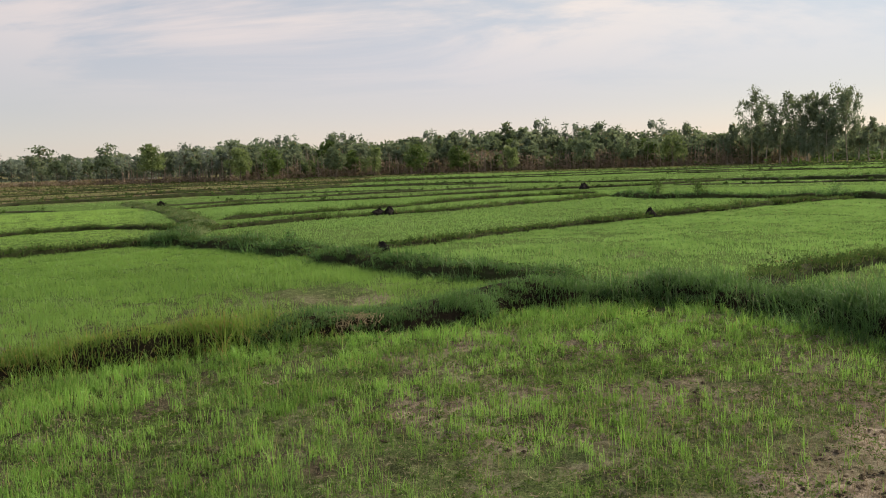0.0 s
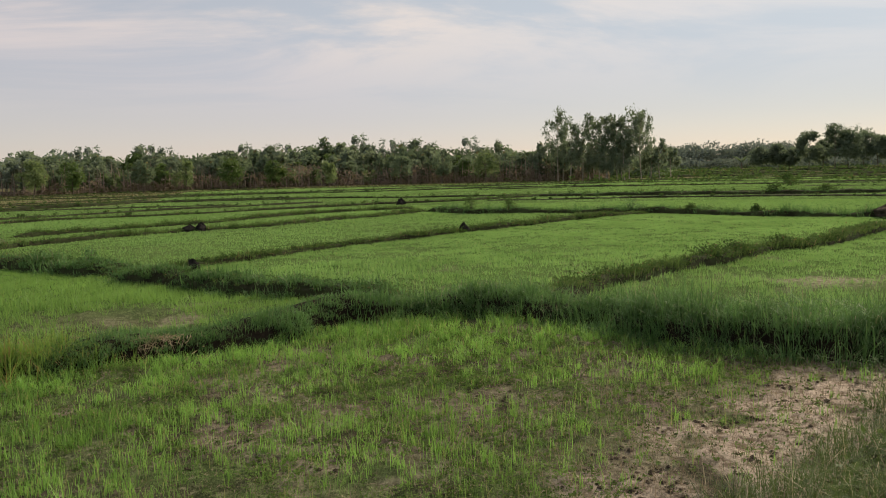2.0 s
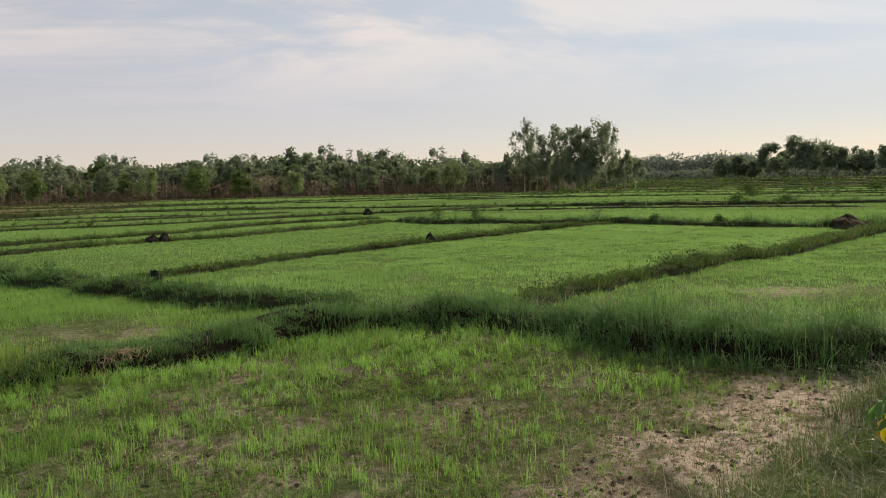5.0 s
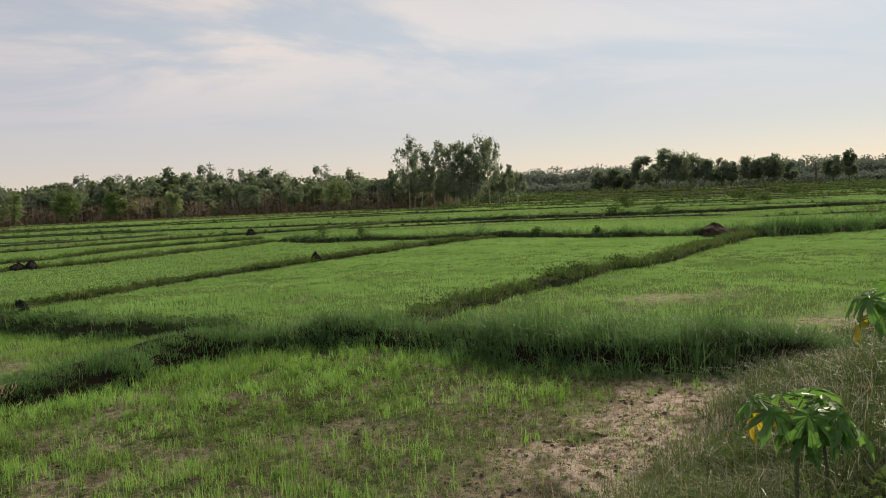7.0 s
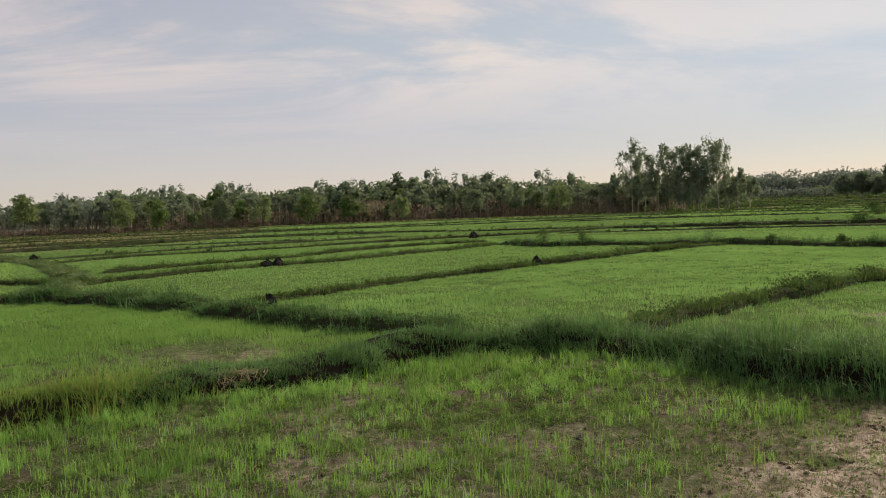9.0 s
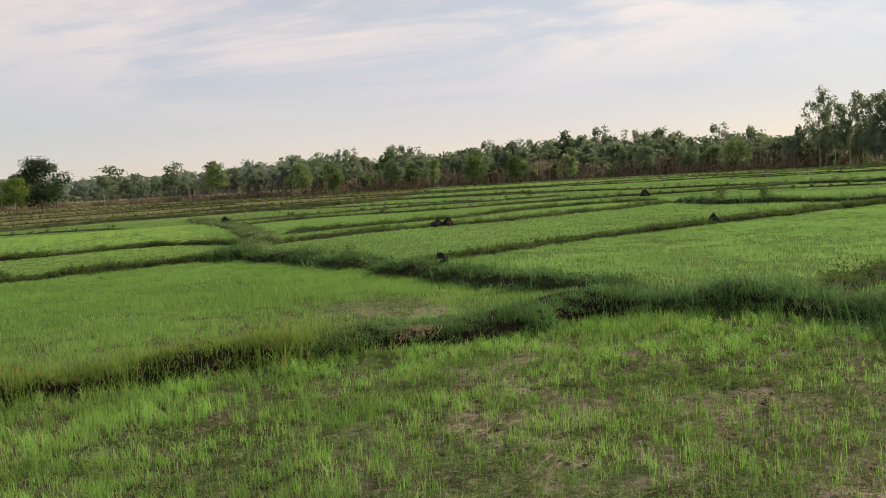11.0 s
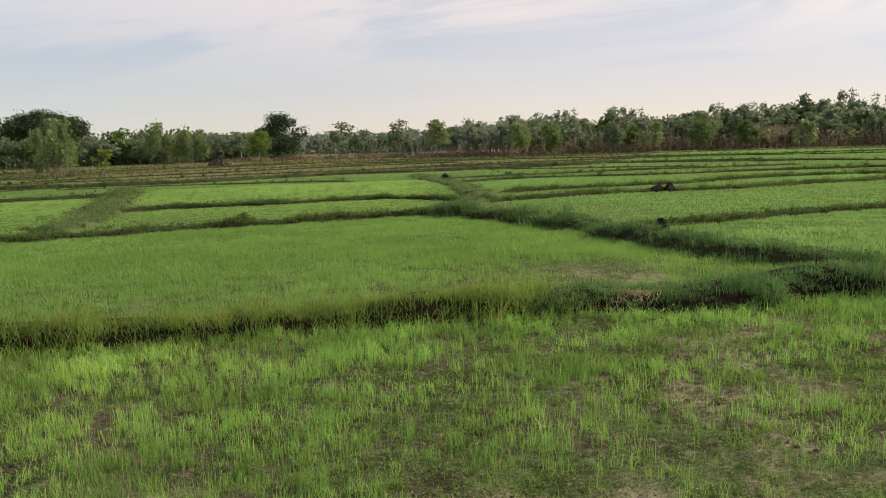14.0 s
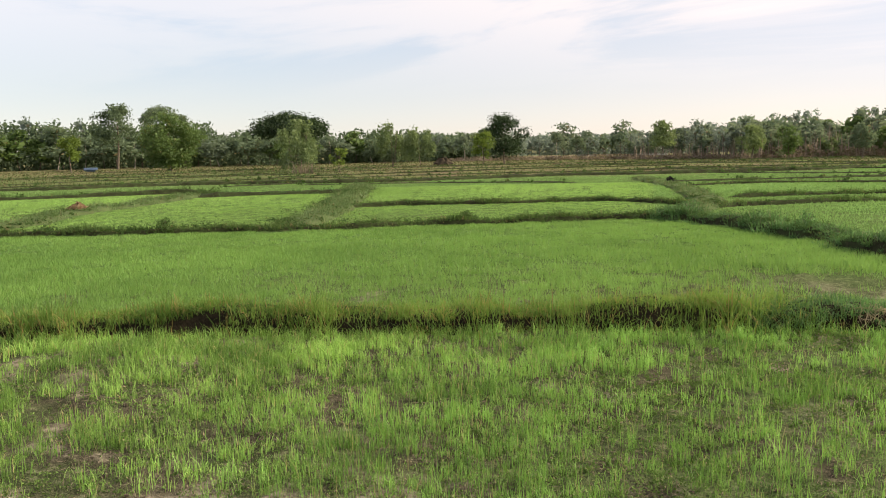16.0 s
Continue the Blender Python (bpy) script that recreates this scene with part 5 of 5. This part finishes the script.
# dark grove to the east: turn, distance, height, width
for k, (turn, far, h, w) in enumerate(((-33.5, 205, 6.4, 4.2), (-34.6, 208, 7.4, 4.6), (-35.3, 206, 6.0, 4.0), (-36.4, 200, 10.2, 5.6), (-37.2, 205, 8.0, 5.0), (-37.9, 196, 11.3, 6.0), (-38.7, 198, 10.6, 6.4), (-39.5, 203, 10.2, 5.6), (-40.3, 205, 9.2, 4.6), (-41.4, 204, 8.8, 4.6), (-42.0, 206, 7.6, 2.8), (-43.1, 207, 9.0, 4.6), (-44.0, 206, 8.6, 4.4), (-44.5, 204, 9.4, 5.0), (-45.5, 210, 7.2, 3.2), (-48.0, 212, 8.6, 4.4), (-48.9, 214, 10.0, 3.2))):
    x, y = far * math.sin(radians(-turn)), far * math.cos(radians(turn))
    tree("grove_tree", "dark broad-leaved tree in an open grove", x, y, tree_shape(400 + k, h * 0.86, w * 1.25, h * 0.13, 20, 2700, 0.36, trunk=0.014, gaps=0.08), BARK, LEAF_DARK, group="eastern grove")
# bare trunk of a dead tree beyond the grove
tv, tf = tube([(0, 0, -0.1), (0.1, 0, 2.2), (-0.05, 0, 4.4), (0.1, 0, 6.2)], [0.30, 0.24, 0.17, 0.05], 7)
thing = new("dead_tree")
thing.matrix_basis = pose(215 * math.sin(radians(47.0)), 215 * math.cos(radians(47.0)), 0)
trunk = part("trunk", mesh_of("trunk", tv, tf, BARK), thing)
for s, z0 in ((1, 3.0), (-1, 3.8), (1, 4.6)):
    tv, tf = tube([(0, 0, z0), (s * 0.4, 0.1, z0 + 0.5), (s * 0.6, 0.1, z0 + 1.2)], [0.09, 0.06, 0.02], 5)
    part("limb", mesh_of("limb", tv, tf, BARK), trunk)
tagged(thing, "bare grey dead tree with broken limbs", "dead tree")
# little palm
pieces = []
for k in range(12):
    a = k * 0.52
    t = np.linspace(0, 1, 6)[:, None]
    mid = np.array([math.cos(a), math.sin(a), 0]) * 2.2 * t + np.array([0, 0, 1]) * (1.9 + 2.4 * t - 2.4 * t**2 * (0.4 + 0.6 * (k % 3) / 2))
    side = np.array([-math.sin(a), math.cos(a), 0.0]) * 0.34 * np.sin(np.pi * np.clip(t * 0.9 + 0.08, 0, 1))
    v = np.concatenate([mid - side, mid + side + [0, 0, 0.05]])
    q = np.arange(5)
    pieces.append((v, np.stack([q, q + 1, q + 7, q + 6], 1)))
v, f = join(pieces)
thing = new("palm")
thing.matrix_basis = pose(196 * math.sin(radians(32.4)), 196 * math.cos(radians(32.4)), 0)
tv, tf = tube([(0, 0, -0.1), (0.05, 0, 1), (0, 0, 2.1)], [0.22, 0.18, 0.16], 8)
part("trunk", mesh_of("trunk", tv, tf, BARK), thing)
part("fronds", mesh_of("fronds", v, f, LEAF_SHADE, False), thing)
tagged(thing, "small fan-shaped young palm in scrubby field", "palm")

# woodland edge: a few kinds of tree, repeated with turns and sizes of their own
KINDS = []
for k in range(12):
    h = (5.2, 6.0, 6.8, 5.6, 6.4, 4.6, 7.0, 5.4, 4.2, 6.2, 5.0, 5.8)[k]
    habit = ("round", "willow", "airy", "round", "willow", "round", "round", "round", "willow", "airy", "round", "willow")[k]
    wide = (4.0, 3.8, 3.4, 3.8, 4.2, 4.0, 5.2, 4.4, 3.6, 3.0, 4.6, 3.4)[k]
    shape = tree_shape(500 + k, h, wide, h * (0.24, 0.28, 0.34, 0.2, 0.28, 0.14, 0.2, 0.2, 0.16, 0.4, 0.2, 0.3)[k], 12, 720, 0.34, habit, trunk=0.012, gaps=0.12)
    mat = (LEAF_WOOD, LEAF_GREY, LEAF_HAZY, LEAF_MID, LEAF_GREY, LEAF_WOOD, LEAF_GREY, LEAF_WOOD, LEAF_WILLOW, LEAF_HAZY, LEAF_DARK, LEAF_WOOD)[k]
    KINDS.append(tree("woodland_tree", ("leafy plantation tree at the wood's edge", "grey-green slender plantation tree at the wood's edge", "green plantation tree with thin trunk")[k % 3], 9999, 0, shape, PALE_BARK if k % 3 == 1 else BARK, mat, group="woodland edge"))
rng = np.random.RandomState(77)


def wood_edge(turn):
    """Distance of the wood's edge at a turn to the left, in degrees."""
    return np.interp(turn, [-24, -20, -4, 8, 14, 20, 26, 34, 44, 56, 66], [133, 126, 130, 128, 124, 134, 150, 158, 160, 178, 178])


def skyline(turn):
    """Height of the woods, in metres, at a turn to the left."""
    return float(np.interp(turn, [-29, -25, -21, -16, -8, -3, 3, 8, 14, 20, 26, 32, 37, 41, 48, 54, 66], [3.8, 4.8, 5.6, 5.9, 6.4, 6.9, 6.1, 6.4, 6.2, 4.9, 5.2, 5.3, 6.4, 6.6, 7.6, 9.6, 9.8]))


spots = []
for turn in np.arange(-23.5, 22, 0.55):
    for row in range(3):
        if row == 2 and turn > 14:
            continue
        spots.append((turn + rng.uniform(-0.4, 0.4), wood_edge(turn) + 2 + row * 5.0 + rng.uniform(-1.5, 2.5), skyline(turn) / 6.0 * rng.uniform(0.5, 1.06) * (0.78 + 0.16 * row)))
for turn in np.arange(22, 66, 0.95):
    spots.append((turn + rng.uniform(-0.4, 0.4), wood_edge(turn) + rng.uniform(-3, 8), skyline(turn) / 6.0 * rng.uniform(0.66, 1.08)))
# taller trees whose heads stand out above the wood
for turn, tall in ((-3.6, 8.2), (-7.1, 7.9), (-8.8, 7.0), (-10.2, 6.6), (-14.7, 7.0), (-12.0, 6.4), (11.0, 6.9), (10.0, 6.6), (14.3, 6.8), (7.0, 6.8), (5.6, 6.4), (0.6, 6.8), (-1.8, 6.6), (-5.4, 6.4), (18.3, 5.9), (24.0, 6.2), (25.6, 6.0), (21.6, 5.8), (57, 10.4), (60, 10.8)):
    spots.append((turn, wood_edge(turn) + 20, tall / 6.1))
lows = (0, 1, 3, 4, 5, 7, 8, 11)
for n, (turn, far, size) in enumerate(spots):
    x, y = -far * math.sin(radians(turn)), far * math.cos(radians(turn))
    tall = n >= len(spots) - 20
    m = pose(x, y, 0, 0, 0, rng.uniform(0, 360)) @ Matrix.Diagonal((size * rng.uniform(1.15, 1.6), size * rng.uniform(1.15, 1.6), size, 1))
    k = (6, 10, 2, 9, 2)[rng.randint(5)] if tall else lows[rng.randint(8)] if turn < 14 else (10, 7, 3, 0)[rng.randint(4)] if turn > 37 else (1, 4, 9, 2, 11)[rng.randint(5)]
    if n < len(KINDS):
        KINDS[n].matrix_basis = m
    else:
        copy_thing(KINDS[k], Matrix.Identity(4)).matrix_basis = m


# deeper woods, far hills of trees: one mass each
def woods(name, label, rng, turns, far, tall, wide, per, leaf, mat, foot=0.0):
    cc = []
    for t in turns:
        t = t + rng.uniform(-0.5, 0.5)
        d = far(t) + rng.uniform(0, 22)
        h, w = tall(t) * rng.uniform(0.72, 1.06), wide * rng.uniform(0.7, 1.2)
        # tufts on the outside of a rounded head
        q = rng.randn(14, 3)
        q[:, 2] = np.abs(q[:, 2]) - 0.2
        q /= np.linalg.norm(q, axis=1)[:, None]
        low = foot * h
        hub = q * (w * 0.40, w * 0.40, (h - low) * 0.45) * rng.uniform(0.6, 1.0, (14, 1)) + (0, 0, low + (h - low) * 0.5)
        p = hub[rng.randint(0, 14, per)] + np.clip(rng.randn(per, 3), -1.5, 1.5) * (w * 0.10, w * 0.10, h * 0.06)
        sink = rng.rand(per) < 0.3
        p[sink, 2] *= rng.rand(sink.sum())
        p[:, 2] = np.maximum(p[:, 2], low + 0.2)
        cc.append(p + (-d * math.sin(radians(t)), d * math.cos(radians(t)), 0))
    cc = np.concatenate(cc)
    v, f = leaves(cc, leaf, leaf * 0.6, rng)
    tagged(new(name, mesh_of(name, v, f, mat, False)), label, "woods", kind="stuff")


woods("deeper_woods", "deeper mixed woods behind the plantation edge", np.random.RandomState(81), np.repeat(np.arange(-27, 15, 0.42), 2), lambda t: wood_edge(t) + 13, skyline, 5.0, 230, 0.66, LEAF_WOOD)
woods("deeper_woods", "hazy grey-green far woods with light between the trunks", np.random.RandomState(85), np.repeat(np.arange(12, 36, 0.42), 2), lambda t: wood_edge(t) + 30, lambda t: 1.12 * skyline(t), 5.5, 230, 0.70, LEAF_HAZY, 0.10)
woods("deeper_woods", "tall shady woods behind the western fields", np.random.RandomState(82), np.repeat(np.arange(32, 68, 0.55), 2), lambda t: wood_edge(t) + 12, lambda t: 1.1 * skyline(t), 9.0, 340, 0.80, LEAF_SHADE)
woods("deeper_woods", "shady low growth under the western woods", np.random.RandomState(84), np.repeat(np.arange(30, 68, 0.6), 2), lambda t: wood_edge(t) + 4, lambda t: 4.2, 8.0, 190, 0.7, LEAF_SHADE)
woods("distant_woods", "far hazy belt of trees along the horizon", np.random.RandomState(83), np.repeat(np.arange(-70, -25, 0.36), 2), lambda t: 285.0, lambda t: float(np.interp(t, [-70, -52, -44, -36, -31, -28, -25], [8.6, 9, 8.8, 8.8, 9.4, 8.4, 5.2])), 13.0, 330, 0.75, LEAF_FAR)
woods("distant_woods", "low haze-dulled growth at the foot of the far trees", np.random.RandomState(86), np.repeat(np.arange(-70, -25, 0.5), 2), lambda t: 270.0, lambda t: 3.8, 10.0, 130, 0.75, LEAF_FAR)

# dry brown undergrowth and thin stems along the wood's edge
rng = np.random.RandomState(90)
n = 1500
t = rng.uniform(-23.5, 21, n)
d = wood_edge(t) - 0.5 + rng.rand(n) ** 1.5 * 9
x, y = -d * np.sin(np.radians(t)), d * np.cos(np.radians(t))
h = rng.uniform(1.2, 4.2, n) * (0.5 + 0.9 * lumps(x, y, 9, 91))
v, f = blades(x, y, np.zeros(n), h, rng.uniform(0.05, 0.11, n), rng, 0.10, 0.06)
tagged(new("dry_stems", mesh_of("dry_stems", v, f, DRY_STEM, False)), "thin pale and reddish dry stems at the wood's edge", "dry stems", kind="stuff")
n = 22000
t = rng.uniform(-24, 34, n)
d = wood_edge(t) - 1.0 + rng.rand(n) * 7
x, y = -d * np.sin(np.radians(t)), d * np.cos(np.radians(t))
z = rng.rand(n) ** 1.2 * 4.2 * lumps(x, y, 7, 92) * np.interp(t, [10, 15], [1, 0.3])
v, f = leaves(np.stack([x, y, z], 1), 0.34, 0.2, rng)
tagged(new("dry_undergrowth", mesh_of("dry_undergrowth", v, f, LEAF_DRY, False)), "scorched brown undergrowth along the wood's edge", "undergrowth", kind="stuff")
# rough tufts on the stubble fields
x, y = scatter(rng, 40, 165, 5.0, 66)
t = np.degrees(np.arctan2(-x, y))
r = np.hypot(x, y)
ok = (inside(x, y, EDGE + [(-9, 130), (-200, 200), (-260, 40)]) | ((r > 110) & (t > -26))) & (rng.rand(len(x)) < lumps(x, y, 6, 95))
x, y, r = x[ok], y[ok], r[ok]
v, f = spears(x, y, 0 * x - 0.02, rng.uniform(0.06, 0.22, len(x)), r * 0.0012, rng, 0.6)
tagged(new("rough_grass", mesh_of("rough_grass", v, f, FALLOW, False)), "rough dry grass tufts on fallow fields", "grass", kind="stuff")
x, y = scatter(rng, 92, 280, 0.10, 66)
ok = (x > 36) & (rng.rand(len(x)) < sstep(0.42, 0.62, lumps(x, y, 11, 97)))
x, y = x[ok], y[ok]
tall = 0.25 + 1.1 * rng.rand(len(x)) ** 2.5
cc = np.repeat(np.stack([x, y, 0 * x], 1), 12, 0) + rng.randn(12 * len(x), 3) * (0.5, 0.5, 0) * np.repeat(0.5 + tall, 12)[:, None]
cc[:, 2] = rng.rand(len(cc)) * np.repeat(tall, 12)
v, f = leaves(cc, 0.42, 0.26, rng)
tagged(new("scrub", mesh_of("scrub", v, f, WEED, False)), "low scattered scrub on fallow eastern fields", "scrub", kind="stuff")
# dry reeds at the foot of the willowy tree
n = 130
x, y = -64.0 + rng.randn(n) * 0.8, 67.6 + rng.randn(n) * 0.5
v, f = blades(x, y, 0 * x, rng.uniform(0.5, 1.7, n), np.full(n, 0.045), rng, 0.25, 0.3)
tagged(new("dry_reeds", mesh_of("dry_reeds", v, f, LEAF_DRY, False)), "pale dry reeds at the foot of a tree", "reeds", kind="stuff")


# ---- far farm buildings behind the trees ----
def shed(x, y, long, deep, tall, turn, wall_mat, label, roof_mat=ROOFING):
    thing = new("farm_shed")
    thing.matrix_basis = pose(x, y, 0, 0, 0, turn)
    for name, w, d, ox, oy in (("front_wall", long, 0.2, 0, -deep / 2), ("back_wall", long, 0.2, 0, deep / 2), ("end_wall", 0.2, deep - 0.2, -long / 2 + 0.1, 0), ("end_wall", 0.2, deep - 0.2, long / 2 - 0.1, 0)):
        bm = bmesh.new()
        bmesh.ops.create_cube(bm, size=1, matrix=Matrix.Translation((ox, oy, tall / 2 - 0.05)) @ Matrix.Diagonal((w, d, tall + 0.1, 1)))
        me = bpy.data.meshes.new(name)
        bm.to_mesh(me)
        bm.free()
        me.materials.append(wall_mat)
        part(name, me, thing)
    bm = bmesh.new()
    a, b, e = long / 2 + 0.4, deep / 2 + 0.5, 0.12
    prof = [(-b, tall - 0.1), (0, tall + deep * 0.22), (b, tall - 0.1), (b, tall - 0.1 + e), (0, tall + deep * 0.22 + e), (-b, tall - 0.1 + e)]
    ends = [[bm.verts.new((s * a, y0, z0)) for y0, z0 in prof] for s in (-1, 1)]
    for k in range(6):
        bm.faces.new((ends[0][k], ends[0][(k + 1) % 6], ends[1][(k + 1) % 6], ends[1][k]))
    for s in ends:
        bm.faces.new((s[0], s[1], s[4], s[5]))
        bm.faces.new((s[1], s[2], s[3], s[4]))
    bmesh.ops.recalc_face_normals(bm, faces=bm.faces)
    me = bpy.data.meshes.new("roof")
    bm.to_mesh(me)
    bm.free()
    me.materials.append(roof_mat)
    part("roof", me, thing)
    return tagged(thing, label, "shed", "farm sheds")


shed(-66, 180, 9, 5, 1.1, 20, WHITEWASH, "low whitewashed farm shed behind trees")
shed(-78, 178, 7, 5, 1.1, 24, WHITEWASH, "low whitewashed farm shed behind trees")
shed(-125.7, 82.2, 1.3, 1.0, 0.3, 55, BLUE_PAINT, "small blue sheet-metal shelter at the field edge", BLUE_PAINT)
